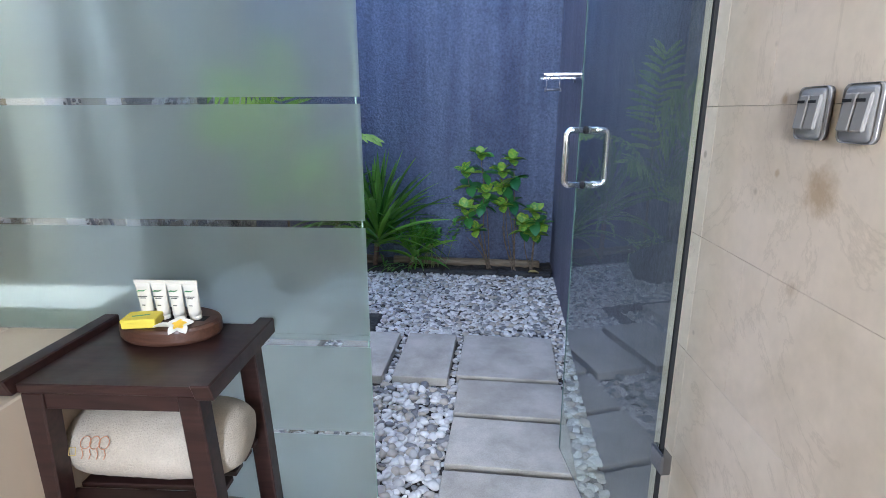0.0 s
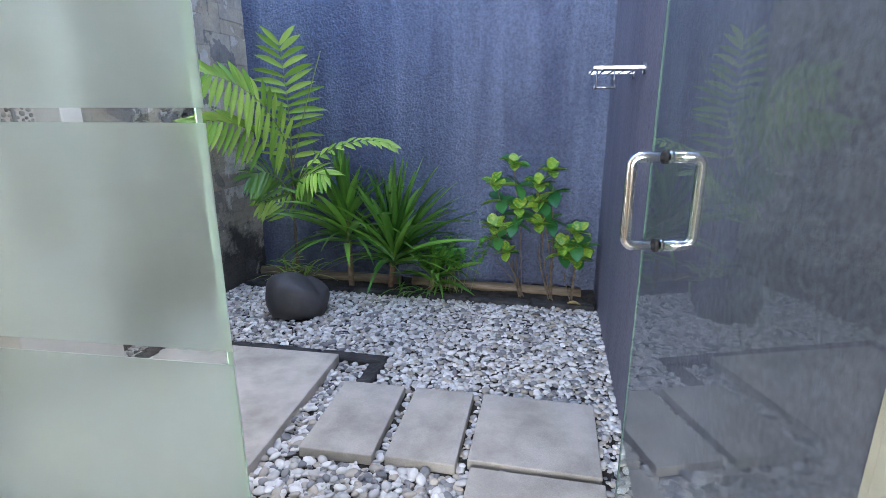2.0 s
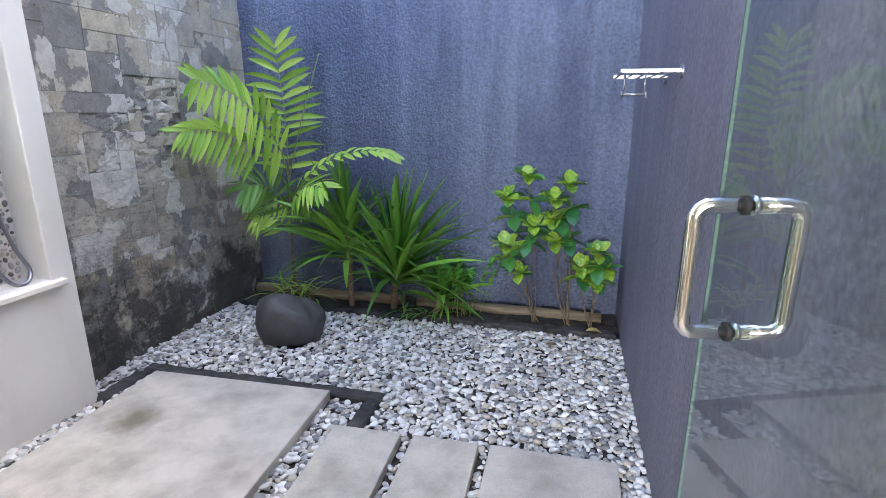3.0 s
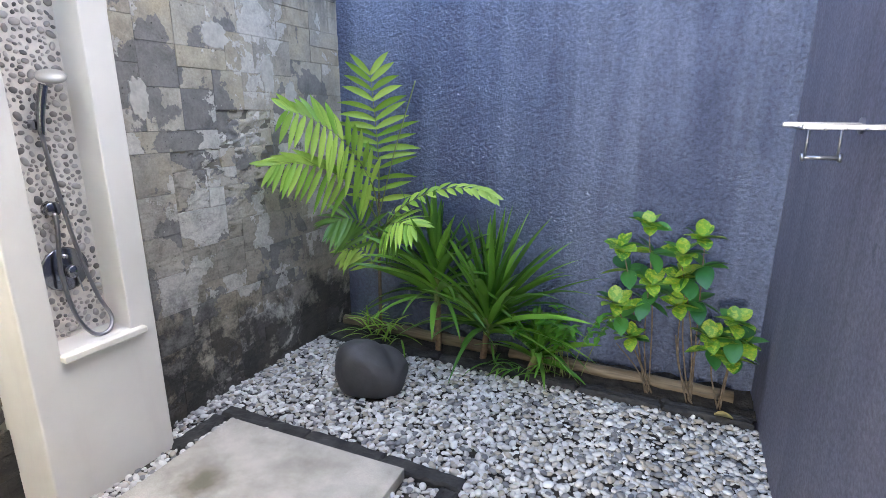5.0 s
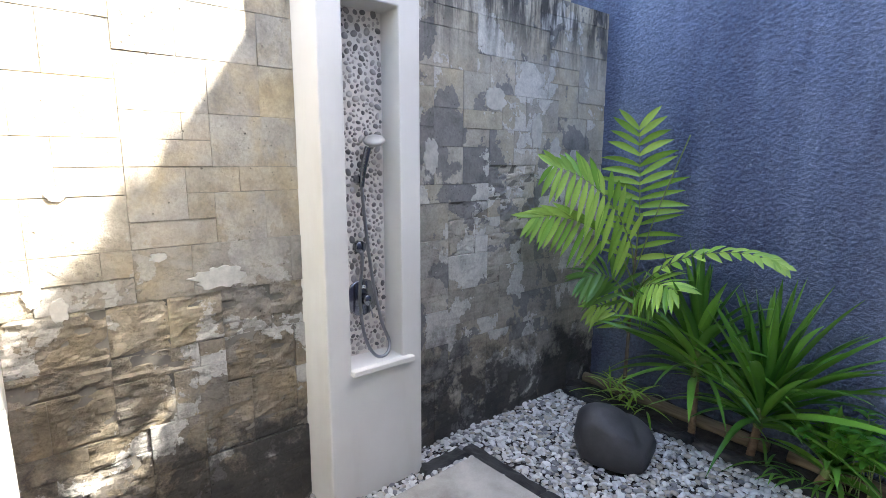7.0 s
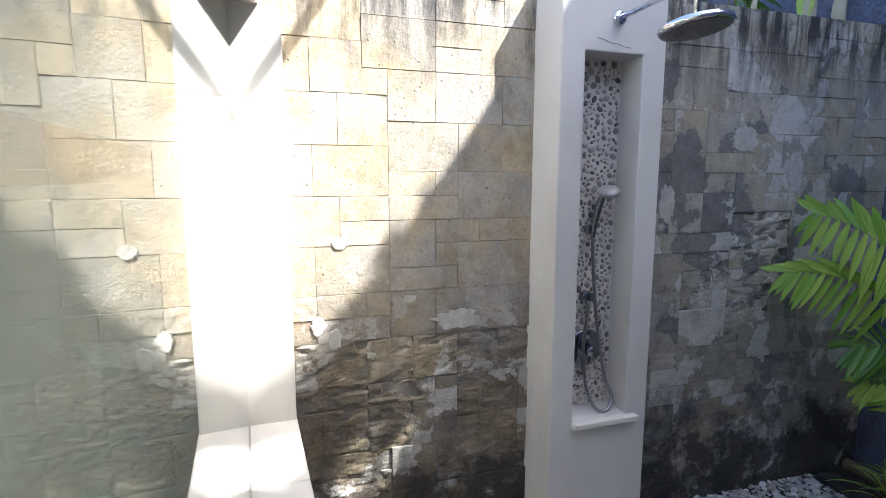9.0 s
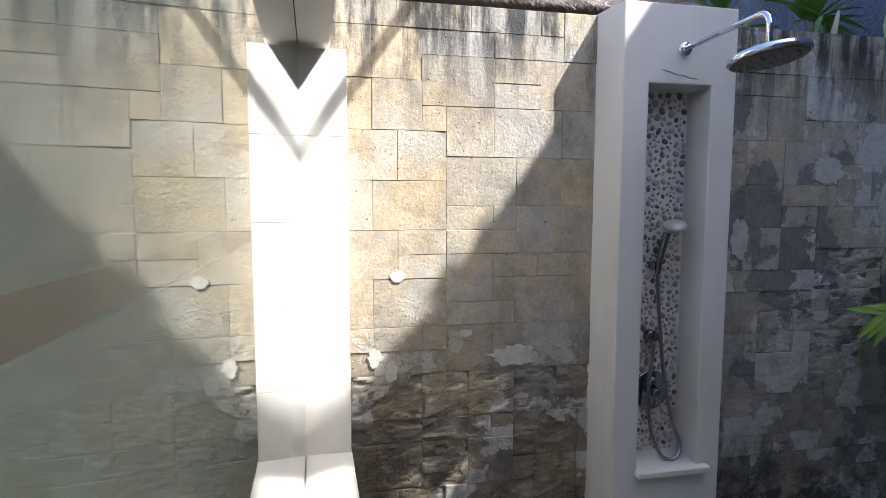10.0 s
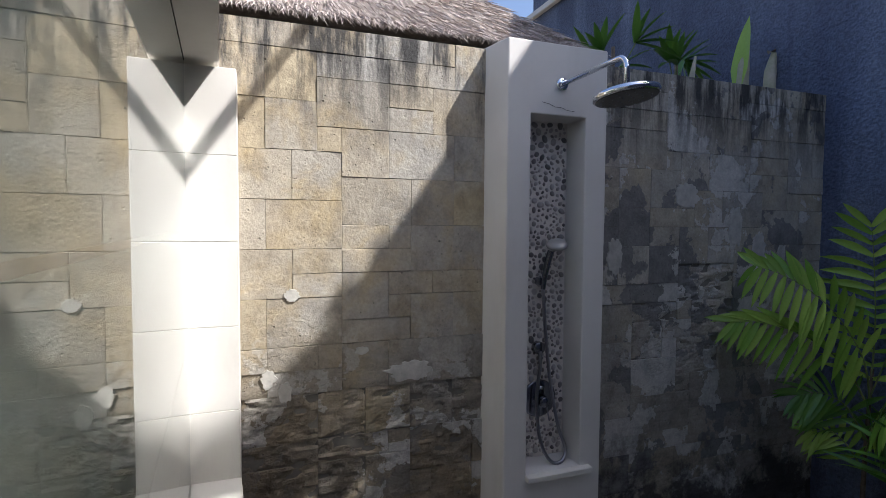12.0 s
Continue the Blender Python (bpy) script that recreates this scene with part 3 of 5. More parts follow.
pane = bmesh.new()
outline = [(0.0, 0.79), (1.13, 0.79), (1.13, 0.10), (1.857, 0.10), (1.836, 2.33), (0.0, 2.33)]
low = [pane.verts.new(HOUSE @ Vector((u, -0.014, z))) for u, z in outline]
high = [pane.verts.new(HOUSE @ Vector((u, -0.004, z))) for u, z in outline]
pane.faces.new(low)
pane.faces.new(high[::-1])
for k in range(6):
    pane.faces.new((low[k], high[k], high[(k + 1) % 6], low[(k + 1) % 6]))
bmesh.ops.recalc_face_normals(pane, faces=pane.faces)
pane = part("pane", pane, M_GLASS, screen, "clear glass")
pane.visible_shadow = False
for u0, z0, z1 in ((0.0, 1.751, 2.33), (0.0, 1.35, 1.740), (0.0, 1.075, 1.335), (0.0, 0.79, 1.058), (1.145, 0.775, 0.789), (1.145, 0.518, 0.757), (1.145, 0.10, 0.507)):
    film_band = box((u0, -0.0165, z0), (END, -0.0148, z1))
    for v in film_band.verts:
        if v.co.x == END:
            v.co.x = screen_end(v.co.z) - 0.0006
    bmesh.ops.transform(film_band, matrix=HOUSE, verts=film_band.verts)
    part("frosted_band", film_band, M_FROST, screen, "frosted film band")
rim = box((0.0003, -0.014, 0.10), (0.0018, -0.004, 2.33))
for v in rim.verts:
    v.co.x += screen_end(v.co.z)
bmesh.ops.transform(rim, matrix=HOUSE, verts=rim.verts)
part("edge", rim, M_EDGE, screen, "pale green polished glass edge")

DOOR = pose(0.836, 1.395, 0, 0, 0, 90 + 11.0)       # own x along the open leaf
door = thing("glass_door", m=DOOR, label="open frameless clear glass shower door with chrome pull", category="door")
leaf_pane = part("pane", box((-0.103, -0.005, 0.07), (0.597, 0.005, 2.30)), M_DOOR_GLASS, door, "clear glass")
leaf_pane.visible_shadow = False
part("edge", box((0.5955, -0.0056, 0.07), (0.5985, 0.0056, 2.30)), M_DARK_EDGE, door, "dark green glass edge")
HX = 0.522
for sgn in (1, -1):
    y1 = sgn * 0.068
    line = [(HX, sgn * 0.006, 1.262), (HX, y1 - sgn * 0.018, 1.262)]
    arc = [(HX, y1 - sgn * 0.018 + sgn * 0.018 * math.sin(a), 1.262 - 0.018 + 0.018 * math.cos(a)) for a in [k * math.pi / 12 for k in range(1, 7)]]
    arc2 = [(HX, y1 - sgn * 0.018 + sgn * 0.018 * math.cos(a), 1.092 + 0.018 - 0.018 * math.sin(a)) for a in [k * math.pi / 12 for k in range(0, 7)]]
    pull = part("pull", tube(line + arc + arc2 + [(HX, sgn * 0.006, 1.092)], 0.0105, 14), M_CHROME, door, "chrome D-shaped pull", True)
    for z in (1.262, 1.092):
        part("collar", tube([(HX, sgn * 0.0055, z), (HX, sgn * 0.012, z)], 0.0128, 16), M_SEAL if sgn > 0 else M_CHROME, pull, "", True)
for z in (0.555, 1.95):
    hinge = part("hinge", box((-0.135, -0.012, z - 0.026), (-0.080, 0.012, z + 0.026), 0.004), M_DARK_METAL, door, "steel glass hinge")
    part("screw", tube([(-0.10, -0.0125, z), (-0.10, -0.0145, z)], 0.006, 12), M_CHROME, hinge)
part("seal", box((-0.109, -0.004, 0.07), (-0.1035, 0.004, 2.30)), M_SEAL, door, "black rubber seal strip")

# ---- shower column ----
CX, CY0, CY1, CZ = -1.695, 2.498, 3.007, 2.576
NY0, NY1, NZ0, NZ1, NX = 2.612, 2.893, 0.652, 2.262, -1.846
column = thing("shower_column", (-1.78, 2.75, -0.02), "white rendered shower column with a pebble-lined niche", "shower column")
shell = bmesh.new()
vs = {}


def corner(y, z, x):
    if (y, z, x) not in vs:
        vs[(y, z, x)] = shell.verts.new((x, y, z))
    return vs[(y, z, x)]


ys, zs = (CY0, NY0, NY1, CY1), (-0.04, NZ0, NZ1, CZ)
for i in range(3):
    for j in range(3):
        x = NX if (i, j) == (1, 1) else CX
        shell.faces.new([corner(ys[i], zs[j], x), corner(ys[i + 1], zs[j], x), corner(ys[i + 1], zs[j + 1], x), corner(ys[i], zs[j + 1], x)])
for (y0, z0), (y1, z1) in (((NY0, NZ0), (NY1, NZ0)), ((NY1, NZ0), (NY1, NZ1)), ((NY1, NZ1), (NY0, NZ1)), ((NY0, NZ1), (NY0, NZ0))):
    shell.faces.new([corner(y0, z0, CX), corner(y1, z1, CX), corner(y1, z1, NX), corner(y0, z0, NX)])
B = WALL_X - 0.01
flare = 0.036                                     # the side against the wall is not quite square
edge = [(y, -0.04) for y in ys] + [(CY1, z) for z in zs[1:]] + [(y, CZ) for y in ys[2::-1]] + [(CY0, z) for z in zs[2:0:-1]]
for (y0, z0), (y1, z1) in zip(edge, edge[1:] + edge[:1]):
    shell.faces.new([corner(y0, z0, CX), corner(y1, z1, CX), corner(y1 - flare * (y1 == CY0), z1, B), corner(y0 - flare * (y0 == CY0), z0, B)])
bmesh.ops.recalc_face_normals(shell, faces=shell.faces)
sharp = [e for e in shell.edges if len(e.link_faces) == 2 and e.calc_face_angle(0) > 0.5]
bmesh.ops.bevel(shell, geom=sharp, offset=0.006, segments=2, affect="EDGES", profile=0.5)
part("body", shell, M_WHITE, column)
part("niche_back", box((NX - 0.004, NY0 + 0.002, NZ0 + 0.002), (NX + 0.004, NY1 - 0.002, NZ1 - 0.002)), M_GROUT, column, "pale grout bed")
part("sill", box((NX + 0.006, 2.606, 0.622), (-1.662, 2.946, 0.650), 0.004), M_PALE_STONE, column, "pale stone sill")
crack = [(CX + 0.0012, y, z) for y, z in ((2.665, 2.315), (2.70, 2.309), (2.73, 2.298), (2.765, 2.297), (2.79, 2.288), (2.83, 2.285))]
part("crack", tube(crack, 0.0009, 5), M_SEAL, column, "hairline crack")

# ---- kerb, slabs, planter ----
def rough_stone(lo, hi, chip, seed):
    """A split stone with broken edges."""
    bm = box(lo, hi, 0.010)
    long_edges = [e for e in bm.edges if e.calc_length() > 0.06]
    bmesh.ops.subdivide_edges(bm, edges=long_edges, cuts=14, use_grid_fill=True)
    k = Vector((seed * 3.1, seed * 1.7, 0))
    for v in bm.verts:
        c = v.co.copy()
        v.co += chip * Vector((noise.noise(c * 22 + k), noise.noise(c * 22 - k), 0.7 * noise.noise(c * 30 + k * 2)))
        v.co += 0.4 * chip * Vector((noise.noise(c * 70 + k), noise.noise(c * 70 - k), noise.noise(c * 80 + k)))
    return bm


kerb = thing("kerb", (-1.0, 3.3, -0.05), "dark wet stone kerb round the shower slab", "kerb")
for n_stone, (lo, hi) in enumerate((((-1.70, 3.285, -0.05), (-1.16, 3.372, 0.012)), ((-1.155, 3.29, -0.05), (-0.72, 3.376, 0.014)), ((-0.715, 3.287, -0.05), (-0.315, 3.373, 0.016)), ((-0.395, 3.06, -0.05), (-0.312, 3.283, 0.013)), ((-1.725, 2.99, -0.05), (-1.635, 3.281, 0.010)))):
    part("kerb_stone", rough_stone(lo, hi, 0.008, n_stone), M_KERB, kerb)


def slab(name, x0, x1, y0, y1, top=0.032, skew=0.0, thick=0.055):
    ob = single(name, box((x0, y0, top - thick), (x1, y1, top), 0.005, segments=2), M_CONCRETE, "grey cast concrete stepping slab set in pebbles", "paving slab", group="stepping slabs",
                base=((x0 + x1) / 2, (y0 + y1) / 2, top - thick))
    ob.rotation_euler.z = radians(skew)
    return ob


slab("stepping_slab", -0.425, -0.118, 2.505, 3.040, skew=1.5)
slab("stepping_slab", -0.066, 0.218, 2.520, 3.050, skew=0.8)
slab("stepping_slab", 0.262, 0.770, 2.565, 3.060, skew=0.0)
slab("stepping_slab", 0.280, 0.778, 2.232, 2.530, skew=0.5)
slab("stepping_slab", 0.284, 0.782, 1.886, 2.198, skew=-0.4)
slab("stepping_slab", 0.284, 0.784, 1.545, 1.852, skew=0.3)
big = slab("shower_slab", -1.550, -0.555, 2.16, 3.268, top=0.040, skew=2.0, thick=0.07)
tagged(big, "large pale concrete slab under the shower", "paving slab")

bed = thing("planter_bed", (-0.5, 4.5, -0.05), "narrow bed of dark soil along the blue wall", "planter", kind="structure")
soil = bmesh.new()
bmesh.ops.create_grid(soil, x_segments=60, y_segments=10, size=0.5)
for v in soil.verts:
    v.co = Vector((-0.487 + v.co.x * 2.73, 4.545 + v.co.y * 0.34, 0.02 + 0.03 * noise.noise(Vector((v.co.x * 22, v.co.y * 6, 3)))))
part("soil", soil, M_SOIL, bed, "dark damp soil", True)
for i in range(6):
    x0 = -1.80 + i * 0.445
    part("edging_stone", rough_stone((x0, 4.315 + 0.012 * (i % 2), -0.05), (x0 + 0.44, 4.405 + 0.012 * (i % 2), 0.026), 0.014, i + 9), M_KERB, bed, "black edging stone")


def log(x0, x1, y, z, r, tilt):
    rng = random.Random(int(x0 * 100))
    n = 18
    pts = [(x0 + (x1 - x0) * k / n, y + 0.006 * rng.uniform(-1, 1), z + tilt * k / n) for k in range(n + 1)]
    radii = [r * (1 + 0.05 * rng.uniform(-1, 1) + (0.10 if k % 6 == 3 else 0)) for k in range(n + 1)]
    return single("bamboo_pole", tube(pts, r, 14, radii=radii), M_BAMBOO, "weathered bamboo pole lying along the planter", "bamboo pole", smooth=True, base=((x0 + x1) / 2, y, z - r), group="bamboo poles")


log(-1.80, -0.60, 4.565, 0.048, 0.040, -0.008)
log(-0.50, 0.78, 4.565, 0.042, 0.037, -0.006)

# ---- boulder ----
rock = bmesh.new()
bmesh.ops.create_icosphere(rock, subdivisions=5, radius=1.0)
turn = Matrix.Rotation(radians(28), 3, "Z")
for v in rock.verts:
    p = v.co.copy()
    p *= 1 + 0.20 * noise.noise(p * 0.8 + Vector((4.2, 1.3, 0.4))) + 0.05 * noise.noise(p * 1.9 + Vector((1, 7, 2))) + 0.012 * noise.noise(p * 6)
    for face, at in ((Vector((0.35, -0.25, 0.9)).normalized(), 0.80), (Vector((-0.3, -0.95, 0.1)).normalized(), 0.84), (Vector((0.95, -0.3, -0.1)).normalized(), 0.90)):
        over = p.dot(face) - at
        if over > 0:
            p -= face * over * 0.75
    crease = abs(p.dot(Vector((0.75, 0.45, -0.2)).normalized()) - 0.22)
    if p.z > 0.0 and crease < 0.26:
        p *= 1 - 0.06 * min(1.0, p.z * 2) * (0.5 + 0.5 * math.cos(math.pi * crease / 0.26))
    p.z -= 0.22 * p.x * (0.6 + 0.4 * p.z)
    if p.z < -0.55:
        p.z = -0.55 + (p.z + 0.55) * 0.3
    p = turn @ Vector((p.x * 0.210, p.y * 0.175, p.z * 0.185))
    v.co = Vector((-1.115, 3.865, 0.108)) + p
single("boulder", rock, M_BOULDER, "smooth charcoal-grey boulder resting on the pebbles", "boulder", smooth=True, base=(-1.115, 3.865, 0.0))

# ---- shower fittings ----
rain = thing("rain_shower", (CX, 2.764, 2.40), "chrome rain shower head on a wall arm", "shower head")
part("flange", lathe([(0.030, 0.0), (0.030, 0.006), (0.024, 0.012), (0.012, 0.014)], 28, pose(CX + 0.0005, 2.764, 2.40, 0, 90, 0)), M_CHROME, rain, "", True)
arm = [(CX + 0.005, 2.764, 2.40), (-1.325, 2.77, 2.402)] + [(-1.32 + 0.045 * math.sin(a), 2.77, 2.357 + 0.045 * math.cos(a)) for a in [k * math.pi / 12 for k in range(0, 7)]] + [(-1.275, 2.77, 2.285)]
part("arm", tube(arm, 0.011, 14), M_CHROME, rain, "", True)
head = part("head", lathe([(0.014, 0.040), (0.020, 0.018), (0.105, 0.014), (0.120, 0.007), (0.122, -0.008), (0.116, -0.014)], 44, pose(-1.275, 2.77, 2.258, 5, -6, 0)), M_CHROME, rain, "", True)
noz = lathe([(0.114, -0.0145), (0.110, -0.0165)], 40, pose(-1.275, 2.77, 2.258, 5, -6, 0))
part("nozzle_plate", noz, M_NOZZLE, head, "dark rubber nozzle plate")
for ring, count in ((0.03, 6), (0.06, 12), (0.09, 18)):
    for k in range(count):
        a = 2 * math.pi * k / count
        c = Vector((-1.277 + ring * math.cos(a), 2.771 + ring * math.sin(a), 2.2415 + ring * math.cos(a) * 0.105 + ring * math.sin(a) * 0.087))
        part("nozzle", tube([c, c - Vector((0, 0, 0.004))], 0.003, 6), M_STEEL, head)

hand = thing("hand_shower", (NX, 2.72, 1.51), "chrome hand shower on a bracket with flexible hose", "hand shower")
part("bracket", box((NX + 0.004, 2.702, 1.492), (NX + 0.05, 2.738, 1.528), 0.006), M_DARK_METAL, hand)
grip = [(NX + 0.052, 2.722, 1.475), (NX + 0.058, 2.727, 1.54), (NX + 0.064, 2.737, 1.60), (NX + 0.068, 2.752, 1.655)]
part("grip", tube(smooth_line(grip), 0.013, 14, radii=[0.011 + 0.005 * min(1, k / 14) for k in range(25)]), M_DARK_METAL, hand, "dark chrome grip", True)
spray = part("spray_head", lathe([(0.012, 0.018), (0.044, 0.011), (0.051, 0.0), (0.048, -0.009)], 30, pose(NX + 0.088, 2.772, 1.685, 14, 22, 0)), M_SPRAY, hand, "", True)
part("spray_face", lathe([(0.043, -0.0095), (0.040, -0.011)], 28, pose(NX + 0.088, 2.772, 1.685, 14, 22, 0)), M_TUBE, spray, "pale spray face")
hose = [(NX + 0.052, 2.722, 1.475), (NX + 0.055, 2.735, 1.30), (NX + 0.055, 2.765, 1.05), (NX + 0.06, 2.810, 0.82), (NX + 0.085, 2.838, 0.71), (NX + 0.11, 2.800, 0.663), (NX + 0.10, 2.745, 0.672), (NX + 0.075, 2.705, 0.77), (NX + 0.055, 2.695, 0.95), (NX + 0.048, 2.715, 1.10), (NX + 0.04, 2.722, 1.165)]
line = smooth_line(hose, 30)
part("hose", tube(line, 0.0085, 8, radii=[0.0090 if k % 2 else 0.0078 for k in range(len(line))]), M_STEEL, hand, "ribbed steel hose", True)
outlet = thing("hose_outlet", (NX, 2.722, 1.19), "round dark chrome hose outlet", "pipe outlet")
part("body", lathe([(0.030, 0.0), (0.030, 0.028), (0.026, 0.033)], 26, pose(NX + 0.003, 2.722, 1.19, 0, 90, 0)), M_DARK_METAL, outlet, "", True)
part("nut", tube([(NX + 0.034, 2.722, 1.175), (NX + 0.036, 2.722, 1.155)], 0.010, 10), M_STEEL, outlet, "", True)
mixer = thing("shower_mixer", (NX, 2.735, 0.95), "dark chrome round shower mixer with a lever", "shower mixer")
part("plate", lathe([(0.090, 0.0), (0.090, 0.005), (0.083, 0.009)], 44, pose(NX + 0.006, 2.735, 0.940, 0, 90, 0)), M_DARK_METAL, mixer, "", True)
part("diverter", tube([(NX + 0.01, 2.735, 0.995), (NX + 0.03, 2.735, 0.995)], 0.010, 14), M_CHROME, mixer, "", True)
knob = part("knob", lathe([(0.026, 0.0), (0.026, 0.05), (0.023, 0.055)], 26, pose(NX + 0.01, 2.74, 0.935, 0, 90, 0)), M_DARK_METAL, mixer, "", True)
part("lever", tube([(NX + 0.055, 2.748, 0.925), (NX + 0.062, 2.762, 0.845)], 0.0035, 8), M_STEEL, knob, "thin steel lever", True)

for fitting in (hand, outlet, mixer):
    fitting.location.y += 0.022

# ---- towel rack ----
rack = thing("towel_rack", (RIGHT_X, 3.45, 1.52), "small brushed steel towel shelf on the side wall", "towel rack")
for y in (3.275, 3.615):
    part("arm", box((0.672, y - 0.005, 1.510), (RIGHT_X, y + 0.005, 1.526), 0.002), M_STEEL, rack)
    part("flange", lathe([(0.026, 0.0), (0.026, 0.008)], 22, pose(RIGHT_X, y, 1.515, 0, -90, 0)), M_STEEL, rack)
for k in range(5):
    x = 0.678 + 0.044 * k
    part("rod", tube([(x, 3.26, 1.520 - 0.008), (x, 3.63, 1.520 - 0.008)], 0.0038, 8), M_STEEL, rack, "", True)
for x in (0.690, 0.762):
    part("dropper", tube([(x, 3.285, 1.51), (x, 3.285, 1.437)], 0.0035, 8), M_STEEL, rack, "", True)
part("rail", tube([(0.685, 3.285, 1.437), (0.767, 3.285, 1.437)], 0.006, 10), M_STEEL, rack, "", True)
for x in (0.684, 0.768):
    part("end_knob", tube([(x - 0.004, 3.285, 1.437), (x + 0.004, 3.285, 1.437)], 0.0115, 14), M_STEEL, rack, "", True)

# ---- switches on the marble wall ----
for v in (-0.133, -0.228):
    m = EAST @ pose(-0.0005, v, 1.313)
    sw = thing("light_switch", m=m, label="silver-grey rounded double light switch on marble", category="light switch", group="light switches")
    part("plate", box((-0.012, -0.033, -0.037), (0.0, 0.033, 0.037), 0.0105, segments=4), M_SWITCH, sw, "", True)
    for k in (-1, 1):
        part("key", box((-0.017, k * 0.0125 - 0.0115, -0.024), (-0.0112, k * 0.0125 + 0.0115, 0.024), 0.002, m=pose(0, 0, 0, 0, 6, 0)), M_SWITCH_KEY, sw, "grey rocker key")
        part("mark", box((-0.0185, k * 0.0125 - 0.008, 0.014), (-0.0178, k * 0.0125 + 0.008, 0.018)), M_SEAL, sw)

# ---- towel table ----
TOP = 0.727
table = thing("towel_table", m=TABLE, label="dark-stained wooden side table with raised rails and shelves", category="side table")
part("tabletop", box((-0.169, -0.150, TOP - 0.035), (0.19, 0.165, TOP - 0.014), 0.003), M_DARK_WOOD, table)
for s in (-1, 1):
    rail = bmesh.new()
    prof = [(-0.175, 0.004), (-0.160, -0.036), (0.160, -0.036), (0.180, 0.004)]
    inner = 0.190 if s > 0 else 0.169
    a = [rail.verts.new((s * inner, y, TOP + z)) for y, z in prof]
    b = [rail.verts.new((s * (inner + 0.038), y, TOP + z)) for y, z in prof]
    rail.faces.new(a)
    rail.faces.new(b[::-1])
    for k in range(4):
        rail.faces.new((a[k], a[(k + 1) % 4], b[(k + 1) % 4], b[k]))
    bmesh.ops.recalc_face_normals(rail, faces=rail.faces)
    bmesh.ops.bevel(rail, geom=rail.edges[:], offset=0.003, segments=1, affect="EDGES")
    part("rail", rail, M_DARK_WOOD, table)
for y0, y1 in ((-0.138, -0.118), (0.128, 0.148)):
    part("apron", box((-0.145, y0, TOP - 0.075), (0.165, y1, TOP - 0.036), 0.002), M_DARK_WOOD, table)
for sx in (-1, 1):
    for sy in (-1, 1):
        leg = box((-0.022, -0.022, 0), (0.022, 0.022, TOP - 0.037), 0.003)
        for v in leg.verts:
            v.co.x += sx * (0.165 + 0.03 * (1 - v.co.z / TOP)) + (0.02 if sx < 0 else 0.0)
            v.co.y += sy * 0.128 + 0.005
        part("leg", leg, M_DARK_WOOD, table)
for z in (0.415, 0.13):
    for y in (-0.125, 0.135):
        part("shelf_bar", box((-0.145, y - 0.012, z - 0.02), (0.165, y + 0.012, z + 0.008), 0.002), M_DARK_WOOD, table)
    for k in range(5):
        y = -0.098 + k * 0.051
        part("shelf_slat", box((-0.155, y - 0.019, z - 0.008), (0.175, y + 0.019, z + 0.006), 0.002), M_DARK_WOOD, table)


def towel_roll(z, name_label):
    m = TABLE @ pose(0.0, -0.010, z)
    roll = thing("rolled_towel", m=m, label=name_label, category="towel", group="rolled towels")
    body = bmesh.new()
    n, sides = 28, 30
    rings = []
    for i in range(n + 1):
        s = i / n
        x = -0.165 + 0.365 * s
        r = 0.088 * (1 - 0.30 * abs(2 * s - 1) ** 6)
        ring = []
        for k in range(sides):
            a = 2 * math.pi * k / sides
            rr = r * (1 + 0.035 * noise.noise(Vector((x * 9, math.cos(a) * 1.5, math.sin(a) * 1.5))) + 0.012 * noise.noise(Vector((x * 60, math.cos(a) * 9, math.sin(a) * 9))))
            ring.append(body.verts.new((x, rr * 1.16 * math.cos(a), 0.088 + rr * 0.94 * math.sin(a))))
        rings.append(ring)
    for a, b in zip(rings, rings[1:]):
        for k in range(sides):
            body.faces.new((a[k], a[(k + 1) % sides], b[(k + 1) % sides], b[k]))
    body.faces.new(rings[0][::-1])
    body.faces.new(rings[-1])
    bmesh.ops.recalc_face_normals(body, faces=body.faces)
    part("body", body, M_TOWEL, roll, "", True)
    return roll


roll = towel_roll(0.423, "cream rolled towel with a stitched emblem on the shelf")
towel_roll(0.138, "plain cream rolled towel on the lower shelf")


def on_roll(x, a, lift=0.0015):
    r = 0.090 + lift
    return (x, -r * 1.16 * math.cos(a), 0.088 + r * 0.94 * math.sin(a))


for cx in (-0.092, -0.072, -0.052):
    pts = [on_roll(cx + 0.011 * math.cos(t), 0.50 + 0.14 * math.sin(t)) for t in [2 * math.pi * k / 20 for k in range(21)]]
    part("stitched_ring", tube(pts, 0.0009, 5), M_RED_THREAD, roll, "rust-coloured stitching")
for k in range(4):
    x = -0.098 + k * 0.016
    part("stitched_bar", tube([on_roll(x, 0.12), on_roll(x + 0.004, 0.24), on_roll(x, 0.36)], 0.0009, 5), M_RED_THREAD, roll, "rust-coloured stitching")
part("stitched_square", tube([on_roll(-0.125, 0.2), on_roll(-0.125, 0.38), on_roll(-0.111, 0.38), on_roll(-0.111, 0.2), on_roll(-0.125, 0.2)], 0.0010, 5), M_GOLD_THREAD, roll, "gold stitching")

